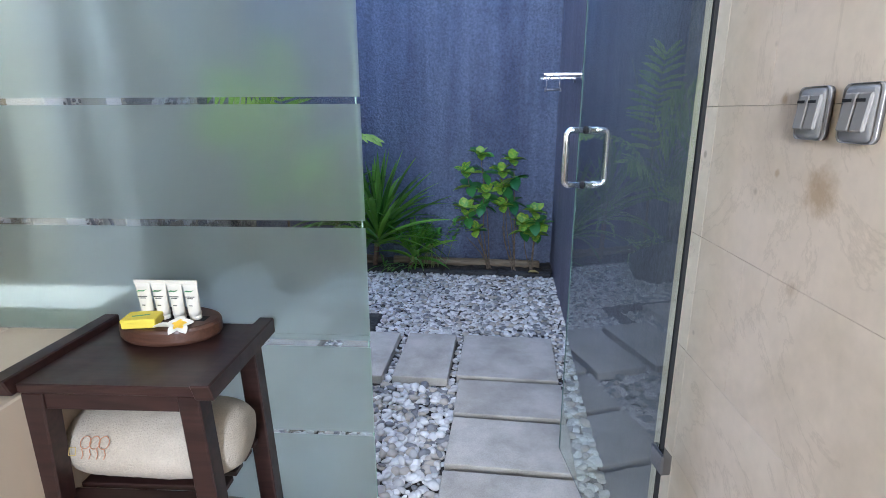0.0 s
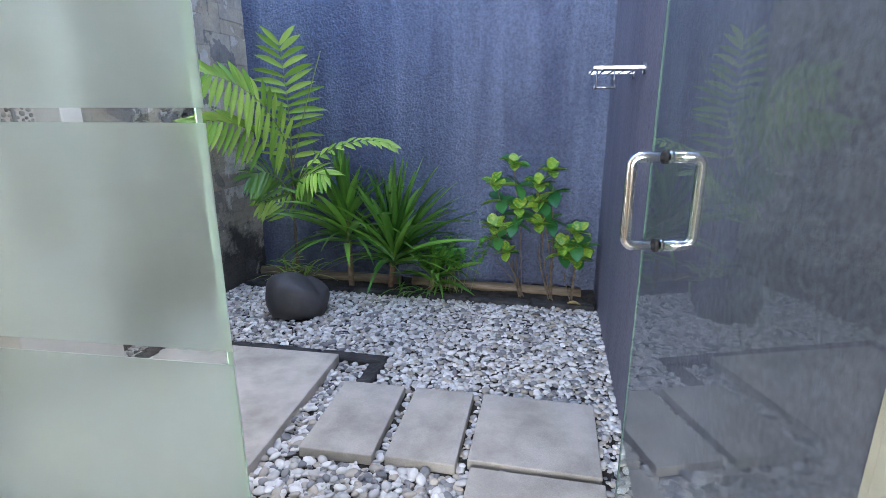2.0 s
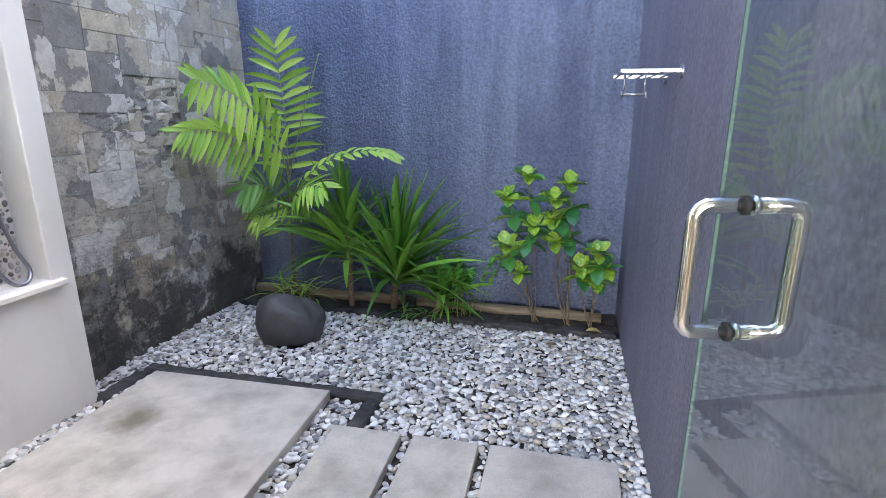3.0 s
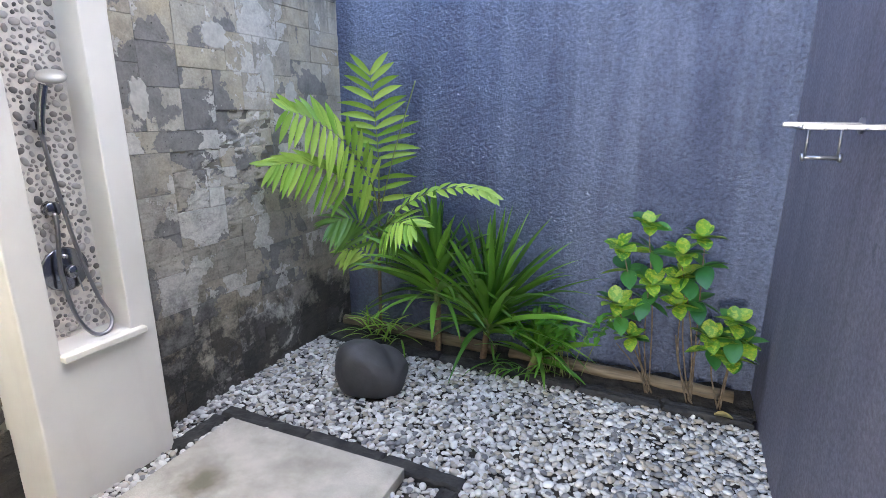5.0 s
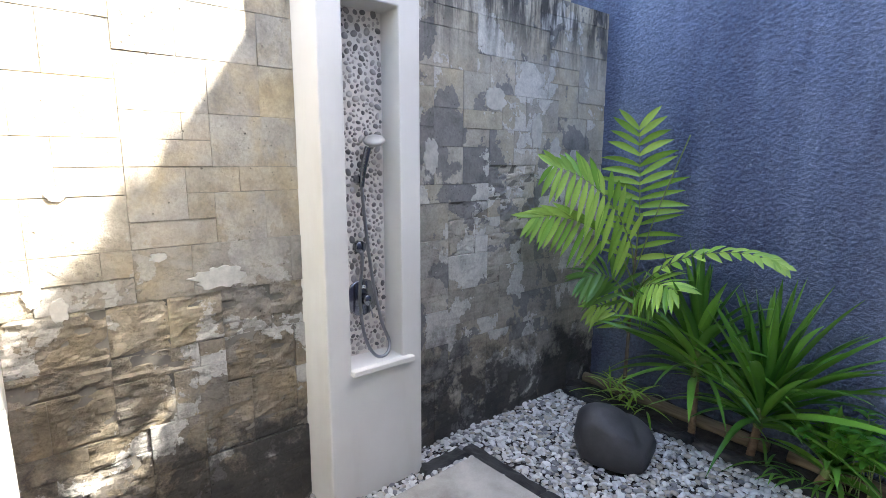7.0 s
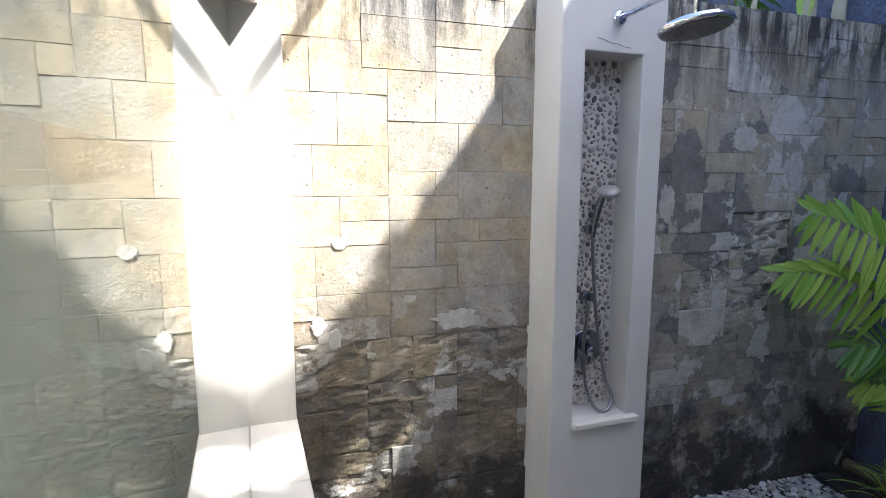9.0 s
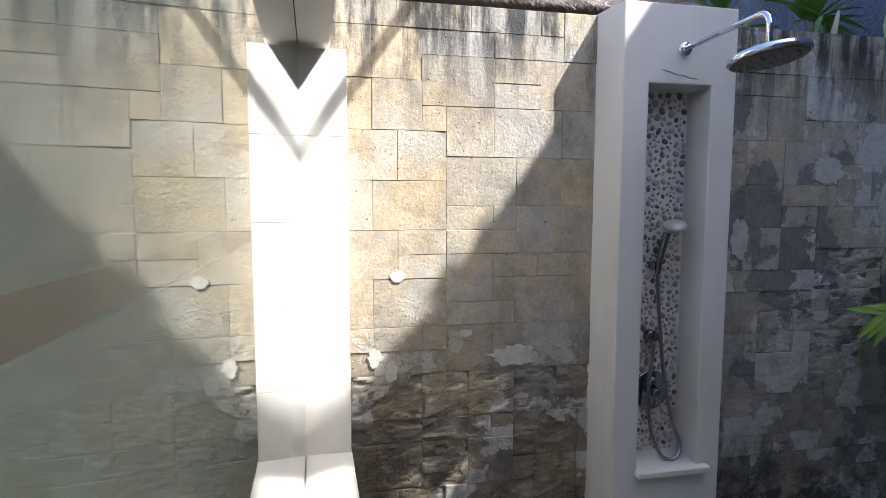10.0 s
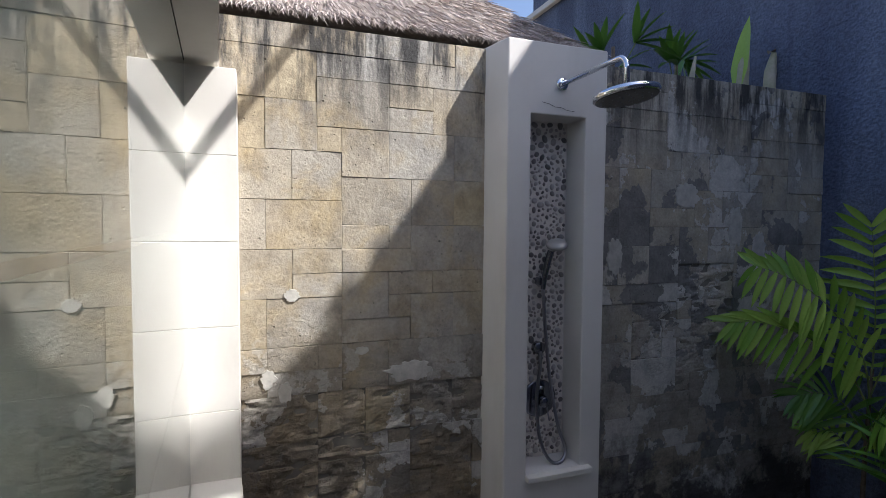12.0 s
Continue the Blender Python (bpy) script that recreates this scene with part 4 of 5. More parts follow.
# ---- tray and toiletries ----
TRAY = pose(-0.276, 1.236, 0.10 + TOP - 0.0135, 0, 0, 4)
tray = thing("oval_tray", m=TRAY, label="oval brown wooden tray on the side table", category="tray")
part("disc", lathe([(0.096, 0.0), (0.110, 0.004), (0.116, 0.012), (0.116, 0.034), (0.113, 0.040), (0.108, 0.042)], 72, pose(0, 0.023, 0) @ Matrix.Diagonal((1, 0.68, 1, 1))), M_TRAY, tray, "", False)
part("slot", box((-0.085, 0.006, 0.0415), (0.088, 0.034, 0.0428)), M_SEAL, tray, "dark slot for the tubes")
TZ = 0.0428


def toiletry_tube(x):
    m = TRAY @ pose(x, 0.020, TZ, 6, 0, 0)
    t = thing("toiletry_tube", m=m, label="small white toiletry tube with green print", category="tube", group="toiletry tubes")
    body = bmesh.new()
    rings = []
    for k in range(9):
        s = k / 8
        w, d = 0.0135 + 0.0045 * s, 0.0135 * (1 - s) + 0.0012
        z = 0.012 + 0.076 * s
        rings.append([body.verts.new((w * math.cos(a), d * math.sin(a), z)) for a in [2 * math.pi * j / 20 for j in range(20)]])
    for a, b in zip(rings, rings[1:]):
        for j in range(20):
            body.faces.new((a[j], a[(j + 1) % 20], b[(j + 1) % 20], b[j]))
    body.faces.new(rings[0][::-1])
    body.faces.new(rings[-1])
    part("body", body, M_TUBE, t, "", True)
    part("crimp", box((-0.0185, -0.001, 0.088), (0.0185, 0.001, 0.096)), M_TUBE, t)
    part("cap", lathe([(0.0125, 0.0), (0.0130, 0.002), (0.0125, 0.0125)], 20), M_TUBE, t, "white cap", True)
    swoosh = bmesh.new()
    pts = [(-0.013, 0.070), (-0.006, 0.0745), (0.004, 0.0735), (0.013, 0.0765), (0.004, 0.0705), (-0.006, 0.0705)]
    swoosh.faces.new([swoosh.verts.new((x, -0.0062 + (0.0745 - z) * 0.05 - 0.0016, z)) for x, z in pts])
    bmesh.ops.solidify(swoosh, geom=swoosh.faces[:], thickness=0.0006)
    part("leaf_print", swoosh, M_GREEN_INK, t, "green leaf print")
    for z, w in ((0.058, 0.011), (0.054, 0.007), (0.037, 0.004)):
        part("print_line", box((-w, -0.0118 + (z - 0.037) * 0.13, z), (w, -0.0112 + (z - 0.037) * 0.13, z + 0.0018)), M_BLACK_INK, t)
    return t


for k in range(4):
    toiletry_tube(-0.048 + 0.037 * k)
soapbox = thing("soap_box", m=TRAY @ pose(-0.038, -0.020, 0.0428, 0, 0, 10), label="yellow paper-wrapped soap box", category="soap")
part("box", box((-0.036, -0.026, 0), (0.036, 0.026, 0.019), 0.002), M_SOAP, soapbox)
part("lid", box((-0.037, -0.027, 0.0125), (0.037, 0.027, 0.022), 0.002), M_SOAP, soapbox)
part("print", box((-0.020, -0.004, 0.0222), (0.016, 0.002, 0.0226), m=pose(0, 0, 0, 0, 0, 12)), M_GREEN_INK, soapbox, "green leaf print")
flower = thing("frangipani_flower", m=TRAY @ pose(0.052, -0.030, 0.0428, 24, 0, 15), label="white frangipani flower with a yellow heart", category="flower")
for k in range(5):
    a = 2 * math.pi * k / 5 + 0.3
    petal = part("petal", blade((0, 0, 0.006), (math.cos(a), math.sin(a), 0.28), 0.032, 0.022, 0.35, 0.10, 7, "oval"), M_PETAL, flower, "", True)
    part("heart", blade((0, 0, 0.0068), (math.cos(a), math.sin(a), 0.28), 0.017, 0.012, 0.2, 0.10, 4, "oval"), M_YOLK, petal, "yellow petal base", True)
part("calyx", lathe([(0.003, 0.0), (0.004, 0.004), (0.002, 0.008)], 10), M_YOLK, flower)
petal_loose = single("loose_petal", blade((0, 0, 0.002), (1, 0.1, 0.06), 0.045, 0.026, 0.15, 0.2, 7, "oval"), M_PETAL, "single white frangipani petal", "petal", smooth=True)
petal_loose.matrix_basis = TRAY @ pose(0.000, -0.046, 0.045, 0, 0, 12)


# ---- plants ----
def frond(plant, pts, leaf_len, count, material, rng, width=0.036, start=0.12, face=(0.3, -1.0, 0.2), upper=(0.95, 0.36, 0.10), lower=None):
    """A feather leaf; upper and lower rows: spread, lean along the rib, sag."""
    line = smooth_line(pts, 10)
    total = len(line) - 1
    stem = part("frond", tube(line, 0.004, 6, radii=[0.0055 * (1 - 0.75 * k / total) for k in range(total + 1)]), M_GREEN_STEM, plant, "", True)
    for i in range(count):
        s = start + (1 - start) * i / (count - 1)
        k = min(int(s * total), total - 1)
        p = line[k].lerp(line[k + 1], s * total - k)
        d = (line[k + 1] - line[k]).normalized()
        side = d.cross(Vector(face)).normalized()
        span = leaf_len * (0.60 + 0.50 * math.sin(math.pi * min(1, 0.15 + 0.8 * s))) * rng.uniform(0.88, 1.08)
        for sgn, (spread, along, sag) in ((1, upper), (-1, lower or upper)):
            way = side * sgn * spread + d * (along + 0.8 * s ** 4 + rng.uniform(-0.08, 0.10)) + Vector((rng.uniform(-0.08, 0.08), rng.uniform(-0.08, 0.08), rng.uniform(-0.06, 0.06) - sag))
            part("leaflet", blade(p, way, span, width * rng.uniform(0.85, 1.15), rng.uniform(0.10, 0.28), 0.20, 6, "leaflet", rng.uniform(-0.30, 0.30), d * -sgn), material, stem, "", True)


rng = random.Random(11)
palm = thing("areca_palm", (-1.43, 4.47, 0.03), "slender areca palm with bright green feathery fronds", "palm")
part("trunk", tube(smooth_line([(-1.43, 4.47, 0.02), (-1.422, 4.465, 0.35), (-1.41, 4.455, 0.70), (-1.395, 4.45, 1.05)]), 0.012, 8, radii=[0.014 - 0.006 * k / 24 for k in range(25)]), M_STEM, palm, "thin ringed grey trunk", True)
frond(palm, [(-1.40, 4.45, 0.92), (-1.385, 4.44, 1.25), (-1.385, 4.42, 1.50), (-1.385, 4.38, 1.78)], 0.27, 15, M_PALM, rng, 0.038, 0.10, (0.3, -1.0, 0.1), (0.95, 0.30, -0.05))
frond(palm, [(-1.40, 4.45, 0.88), (-1.37, 4.33, 1.12), (-1.42, 4.17, 1.36), (-1.54, 4.06, 1.50), (-1.70, 3.99, 1.57)], 0.22, 16, M_PALM, rng, 0.036, 0.26, (0.35, -0.9, 0.3), (0.55, 0.70, -0.15), (0.40, -0.05, 1.0))
frond(palm, [(-1.41, 4.45, 0.85), (-1.45, 4.33, 1.06), (-1.54, 4.15, 1.21), (-1.65, 4.00, 1.27), (-1.74, 3.90, 1.27)], 0.21, 13, M_PALM, rng, 0.036, 0.36, (0.35, -0.9, 0.3), (0.35, 0.95, 0.05), (0.70, 0.35, 0.65))
frond(palm, [(-1.39, 4.45, 0.78), (-1.245, 4.40, 0.93), (-1.05, 4.37, 1.06), (-0.83, 4.35, 1.125), (-0.66, 4.32, 1.13), (-0.56, 4.31, 1.10)], 0.098, 14, M_PALM, rng, 0.032, 0.20, (0.1, -0.6, 0.8), (0.60, 0.85, -0.05))
frond(palm, [(-1.40, 4.45, 0.72), (-1.30, 4.38, 0.84), (-1.17, 4.30, 0.90), (-1.04, 4.24, 0.90)], 0.21, 12, M_PALM, rng, 0.034, 0.14, (0.1, -0.6, 0.8), (0.80, 0.55, 0.15))
frond(palm, [(-1.42, 4.46, 0.66), (-1.46, 4.38, 0.83), (-1.52, 4.28, 0.90), (-1.58, 4.20, 0.88)], 0.22, 12, M_PALM_DARK, rng, 0.036, 0.14, (0.2, -0.8, 0.5), (0.75, 0.45, 0.25))
frond(palm, [(-1.42, 4.46, 0.58), (-1.35, 4.40, 0.74), (-1.27, 4.34, 0.80), (-1.19, 4.30, 0.78)], 0.18, 10, M_PALM_DARK, rng, 0.030, 0.2, (0.1, -0.8, 0.5), (0.85, 0.45, 0.12))
frond(palm, [(-1.42, 4.46, 0.50), (-1.47, 4.41, 0.62), (-1.53, 4.37, 0.68), (-1.60, 4.33, 0.66)], 0.17, 9, M_PALM, rng, 0.028, 0.2, (0.1, -0.8, 0.5), (0.85, 0.45, 0.10))
part("spear", tube(smooth_line([(-1.40, 4.45, 0.9), (-1.27, 4.45, 1.32), (-1.11, 4.44, 1.74)]), 0.004, 6), M_GREEN_STEM, palm, "unopened spear leaf", True)

seedling = thing("palm_seedling", (-1.42, 4.36, 0.02), "low palm seedling with narrow leaves", "palm")
for i in range(46):
    a, e = rng.uniform(0, 2 * math.pi), rng.uniform(0.15, 1.1)
    part("leaf", blade((-1.42 + rng.uniform(-0.16, 0.20), 4.40 + rng.uniform(-0.06, 0.06), 0.02 + rng.uniform(0, 0.16)), (math.cos(a), math.sin(a) - 0.2, e), rng.uniform(0.16, 0.28), 0.016, 0.35, 0.2, 5), M_PALM, seedling, "", True)


def dracaena(x, y, trunk, count, reach, lean, seed, low):
    r = random.Random(seed)
    plant = thing("dracaena", (x, y, 0.02), "dracaena with long dark green strap leaves on a short cane", "plant", group="dracaenas")
    n = 26
    part("cane", tube([(x + lean * 0.2 * k / n, y, 0.0 + trunk * 0.62 * k / n) for k in range(n + 1)], 0.02, 10, radii=[0.020 + 0.003 * (k % 2) for k in range(n + 1)]), M_CANE, plant, "ringed brown cane", True)
    part("leaf_sheath", tube([(x + lean * (0.2 + 0.1 * k / n), y, trunk * (0.60 + 0.45 * k / n)) for k in range(n + 1)], 0.02, 10, radii=[0.021 + 0.006 * (k % 3) / 2 for k in range(n + 1)]), M_GREEN_STEM, plant, "yellow-green leaf bases", True)
    for i in range(count):
        s = i / count
        a = i * 2.399 + r.uniform(-0.4, 0.4)
        el = low + (1.48 - low) * s ** 0.8 + r.uniform(-0.16, 0.16)
        z = trunk * (0.62 + 0.46 * s)
        away = math.sin(a)
        d = Vector((math.cos(a) * math.cos(el) + lean, (0.36 if away > 0 else 0.75) * away * math.cos(el) - 0.06, math.sin(el)))
        size = reach * r.uniform(0.66, 1.08) * (0.85 + 0.25 * math.sin(math.pi * s))
        droop = (0.66 - 0.56 * s) * r.uniform(0.4, 1.15)
        part("leaf", blade((x + lean * 0.3, y, z), d, size, r.uniform(0.040, 0.060), droop, 0.34, 11, "strap", r.uniform(-0.7, 0.7)), M_STRAP, plant, "", True)
    return plant


dracaena(-0.965, 4.45, 0.56, 64, 0.68, -0.03, 3, 0.15)
dracaena(-0.650, 4.45, 0.32, 72, 0.84, 0.12, 8, 0.30)
dracaena(-0.34, 4.44, 0.12, 26, 0.46, 0.15, 21, 0.35)

herb = thing("leafy_herb", (-0.12, 4.45, 0.02), "low clump of fine bright green leaves", "plant")
for i in range(15):
    a = rng.uniform(0, 2 * math.pi)
    base = Vector((-0.12 + rng.uniform(-0.10, 0.10), 4.45 + rng.uniform(-0.05, 0.03), 0.02))
    top = base + Vector((0.17 * math.cos(a), 0.09 * math.sin(a) - 0.03, rng.uniform(0.22, 0.48)))
    mid = (base + top) / 2 + Vector((0, 0, 0.06))
    line = smooth_line([base, mid, top], 5)
    stalk = part("stalk", tube(line, 0.0025, 5), M_GREEN_STEM, herb, "", True)
    for k in range(5, 11):
        for sgn in (-1, 1):
            b = a + sgn * rng.uniform(0.6, 1.5)
            part("leaf", blade(line[min(k, 10)], (math.cos(b), math.sin(b), rng.uniform(0.0, 0.5)), rng.uniform(0.06, 0.10), 0.034, 0.3, 0.2, 4, "oval"), M_FERN, stalk, "", True)

weed = thing("trailing_weed", (-0.52, 4.36, 0.02), "sparse dark weed at the planter edge", "plant")
for i in range(22):
    a = rng.uniform(0, 2 * math.pi)
    part("leaf", blade((-0.52 + rng.uniform(-0.10, 0.28), 4.37 + rng.uniform(-0.05, 0.05), 0.03), (math.cos(a), math.sin(a) - 0.3, rng.uniform(0.3, 1.2)), rng.uniform(0.12, 0.24), 0.016, 0.45, 0.2, 5), M_STRAP, weed, "", True)


def croton(x, y, stems, seed, label):
    r = random.Random(seed)
    plant = thing("croton_shrub", (x, y, 0.02), label, "shrub", group="croton shrubs")
    for tip, whorls in stems:
        base = Vector((x + r.uniform(-0.03, 0.03), y + r.uniform(-0.02, 0.02), 0.01))
        tip = Vector(tip)
        mid = base.lerp(tip, 0.5) + Vector((r.uniform(-0.03, 0.03), r.uniform(-0.02, 0.02), 0))
        line = smooth_line([base, mid, tip], 8)
        stem = part("stem", tube(line, 0.006, 7, radii=[0.0050 - 0.0022 * k / 16 for k in range(17)]), M_STEM, plant, "", True)
        for w in range(whorls):
            p = line[-1 - min(3 * w, 12)] + Vector((r.uniform(-0.015, 0.015), r.uniform(-0.015, 0.015), 0))
            crown = w == 0
            n = 8 if crown else 5
            for i in range(n):
                a = i * 2.399 + r.uniform(-0.3, 0.3)
                e = 0.55 * math.sin(a) + (0.25 + 0.6 * i / n if crown else r.uniform(-0.25, 0.2))
                size = r.uniform(0.100, 0.135) * (1.0 if crown else 1.10)
                m = M_CROTON if crown and i > 1 or w == 1 and i > 3 else M_CROTON_LOW
                part("leaf", blade(p, (math.cos(a), 0.8 * math.sin(a) - 0.15, e), size, size * 0.64, 0.16, 0.14, 6, "oval", r.uniform(-0.5, 0.5)), m, stem, "", True)
    return plant


croton(0.345, 4.46, [((0.264, 4.44, 0.98), 3), ((0.151, 4.43, 0.85), 2), ((0.142, 4.38, 0.55), 2), ((0.297, 4.40, 0.68), 2), ((0.225, 4.36, 0.37), 1), ((0.16, 4.42, 0.30), 0)], 5, "croton shrub with yellow-green leaves on bare stems")
croton(0.553, 4.46, [((0.534, 4.43, 0.94), 3), ((0.428, 4.42, 0.85), 2), ((0.462, 4.41, 0.57), 1), ((0.469, 4.43, 0.72), 1), ((0.455, 4.43, 0.40), 0), ((0.60, 4.45, 0.50), 0)], 6, "croton shrub with yellow-green leaves against the wall")
croton(0.707, 4.44, [((0.711, 4.41, 0.53), 2), ((0.632, 4.38, 0.43), 2), ((0.770, 4.42, 0.42), 2), ((0.720, 4.38, 0.34), 1)], 7, "small croton shrub in the corner")
dry = single("dry_leaf", blade((0, 0, 0), (1, 0.2, 0.05), 0.10, 0.05, 0.2, 0.35, 5, "oval"), M_DRY, "dry yellow leaf on the edging", "leaf", smooth=True)
dry.matrix_basis = pose(0.68, 4.33, 0.036)
brown = single("dry_leaf", blade((0, 0, 0), (1, 0.4, 0.05), 0.08, 0.035, 0.2, 0.35, 5, "oval"), M_STEM, "dry brown leaf on the pebbles", "leaf", smooth=True)
brown.matrix_basis = pose(0.44, 4.10, 0.022)

# ---- beyond the stone wall ----
hut = thing("thatched_hut", (-3.6, 1.0, -0.06), "neighbouring hut with a thick dry thatched roof", "hut")
part("wall", box((-4.9, -1.6, -0.06), (-2.55, 2.85, 2.62)), M_CREAM, hut)
# near-black strip painted where the gap under the thatch lies in shade
part("eave_board", box((-2.42, -2.2, 2.60), (-2.30, 3.20, 2.725)), M_DARK_GAP, hut, "near-black strip standing in for the shade under the eave")
ridge = [(-3.7, -0.6, 4.1), (-3.7, 1.6, 4.1)]
eave = [(-2.16, -2.4, 2.735), (-2.16, 3.28, 2.735), (-5.3, 3.28, 2.735), (-5.3, -2.4, 2.735)]
roof = bmesh.new()
rv = [roof.verts.new(p) for p in ridge]
ev = [roof.verts.new(p) for p in eave]
for f in ((ev[0], ev[1], rv[1], rv[0]), (ev[1], ev[2], rv[1]), (ev[2], ev[3], rv[0], rv[1]), (ev[3], ev[0], rv[0]), ev[::-1]):
    roof.faces.new(f)
bmesh.ops.recalc_face_normals(roof, faces=roof.faces)
part("roof", roof, M_THATCH, hut, "dry thatch")
straws = []
rs = random.Random(4)
for i in range(11000):
    if i % 5 < 3:
        t, s = rs.random(), rs.random() ** 2
        lo = Vector((-2.16, 0.6 + 2.68 * t, 2.735))
        d = Vector((-3.7, min(lo.y, 1.6), 4.1)) - lo
    else:
        t, s = rs.random(), rs.random() ** 2
        lo = Vector((-2.16 - 1.9 * t, 3.28, 2.735))
        d = Vector((-3.7, 1.6, 4.1)) - lo
    p = lo + d * s * 0.75 + Vector((0, 0, 0.015))
    out = -d.normalized() + Vector((rs.uniform(-0.25, 0.25), rs.uniform(-0.25, 0.25), rs.uniform(-0.05, 0.22)))
    straws.append((p, p + out.normalized() * rs.uniform(0.05, 0.13)))
for i in range(2600):
    p = Vector((-2.15 + rs.uniform(-0.03, 0.01), rs.uniform(0.6, 3.28), 2.745))
    straws.append((p, p + Vector((rs.uniform(0.0, 0.05), rs.uniform(-0.03, 0.03), -rs.uniform(0.015, 0.05)))))
sv, sf = [], []
for a, b in straws:
    w = Vector((rs.uniform(-1, 1), rs.uniform(-1, 1), rs.uniform(-1, 1))).normalized() * 0.0045
    k = len(sv)
    sv += [tuple(a - w), tuple(a + w), tuple(b)]
    sf.append((k, k + 1, k + 2))
me = bpy.data.meshes.new("straw")
me.from_pydata(sv, [], sf)
me.materials.append(M_STRAW)
straw = new("straw", me)
straw.parent = hut
straw.location = -OFF[hut]
tagged(straw, kind="stuff")


def fan_palm(x, y, z, seed, count, reach):
    r = random.Random(seed)
    plant = thing("lady_palm", (x, y, -0.06), "lady palm behind the stone wall with fingered leaves", "palm", group="lady palms")
    part("stem", tube([(x, y, -0.06), (x + 0.02, y, z * 0.5), (x, y, z)], 0.012, 7), M_STEM, plant, "", True)
    for f in range(4):
        a0 = r.uniform(-1, 1) + f * 1.6
        hub = Vector((x + 0.10 * math.cos(a0), y + 0.16 * math.sin(a0), z + r.uniform(-0.10, 0.06)))
        part("stalk", tube([(x, y, z - 0.25), hub], 0.004, 5), M_GREEN_STEM, plant)
        for i in range(count):
            a = a0 - 1.3 + 2.6 * i / (count - 1)
            part("leaf_finger", blade(hub, (0.35 * math.cos(a0) + 0.3, math.sin(a), 0.25 + math.cos(a) * 0.9), reach * r.uniform(0.8, 1.1), 0.052, 0.15, 0.2, 5), M_PALM_DARK, plant, "", True)


fan_palm(-2.50, 3.66, 2.93, 31, 6, 0.30)
fan_palm(-2.52, 4.20, 2.93, 32, 6, 0.30)
for (x, y), top, leaf, lab in (((-2.2, 4.42), 2.93, True, "cut banana stem with one new leaf behind the wall"), ((-2.2, 4.66), 2.92, False, "cut dry banana stem behind the wall"), ((-2.3, 4.10), 2.86, False, "thin cut banana shoot behind the wall")):
    plant = thing("banana_shoot", (x, y, -0.06), lab, "banana plant", group="banana shoots")
    r0 = 0.045 if y > 4.2 else 0.022
    part("stem", tube([(x, y, -0.06), (x, y, 2.3), (x + 0.01, y + 0.01, top - 0.12), (x + 0.015, y + 0.03, top)], r0, 12, radii=[r0 * 1.3, r0, r0 * 0.8, r0 * 0.35]), M_BANANA_STEM, plant, "", True)
    if leaf:
        part("leaf", blade((x, y - 0.02, 2.66), (0.1, 0.06, 1), 0.46, 0.11, 0.02, 0.2, 8, "strap", 1.2), M_PALM, plant, "rolled bright green leaf", True)
    elif r0 > 0.03:
        part("dry_tip", blade((x + 0.015, y + 0.03, top), (0.2, -0.6, 0.1), 0.09, 0.05, 0.5, 0.3, 5, "oval"), M_STEM, plant, "withered brown tip", True)

# ---- overhead, unseen: a bar and a tree added to cast the broken shade ----
# bar and post are added; their shadow draws the soft V on the pilaster
awning = thing("shadow_bar", (0.99, 2.94, 3.5), "unseen white bar on a post, added to cast the V shadow", "awning frame")
part("bar", tube([(-0.95, 2.94, 4.40), (1.01, 2.94, 4.40)], 0.024, 10), M_WHITE, awning, "", True)
part("post", tube([(0.99, 2.94, 3.5), (0.99, 2.94, 4.40)], 0.028, 10), M_WHITE, awning, "", True)
# unseen tree: dense crown keeps sun off the glass, loose clumps dapple the wall
tree = thing("sun_blocking_tree", (2.4, 5.6, -0.06), "unseen tall tree behind the blue wall, added to block and dapple the sun", "tree")
part("trunk", tube(smooth_line([(2.4, 5.6, -0.06), (2.45, 5.58, 2.5), (2.35, 5.5, 5.0), (2.3, 5.4, 7.2)]), 0.06, 10, radii=[0.13 - 0.09 * k / 24 for k in range(25)]), M_STEM, tree, "", True)
crown_v, crown_f = [], []
rt = random.Random(9)
clumps = [(Vector((rt.uniform(1.95, 3.5), rt.uniform(5.1, 5.7), rt.uniform(6.3, 8.5))), rt.uniform(0.20, 0.34)) for _ in range(130)]
for _ in range(60):
    bx = rt.uniform(0.62, 1.75)
    line_z = 6.38 + 0.26 * (bx - 0.62) if bx < 1.13 else min(6.51 + 2.8 * (bx - 1.13), 6.66 + 1.35 * (bx - 1.13))
    clumps.append((Vector((bx, rt.uniform(5.2, 5.4), line_z - rt.uniform(0.02, 0.22))), rt.uniform(0.06, 0.10)))
for _ in range(42):
    clumps.append((Vector((rt.uniform(0.52, 1.40), rt.uniform(5.2, 5.4), rt.uniform(5.40, 6.36))), rt.uniform(0.045, 0.09)))
for c, r in clumps:
    for _ in range(int(900 * r * r) + 12):
        v = Vector((rt.gauss(0, 1), rt.gauss(0, 1), rt.gauss(0, 1))).normalized() * r * rt.random() ** 0.4
        p, d = c + v, Vector((rt.uniform(-1, 1), rt.uniform(-1, 1), rt.uniform(-0.6, 0.5))).normalized()
        s = d.cross(Vector((0.3, 0.2, 1))).normalized() * (0.04 if r > 0.18 else 0.022)
        n = 2.2 if r > 0.18 else 1.2
        k = len(crown_v)
        crown_v += [tuple(p), tuple(p + d * 0.035 * n + s), tuple(p + d * 0.08 * n), tuple(p + d * 0.035 * n - s)]
        crown_f.append((k, k + 1, k + 2, k + 3))
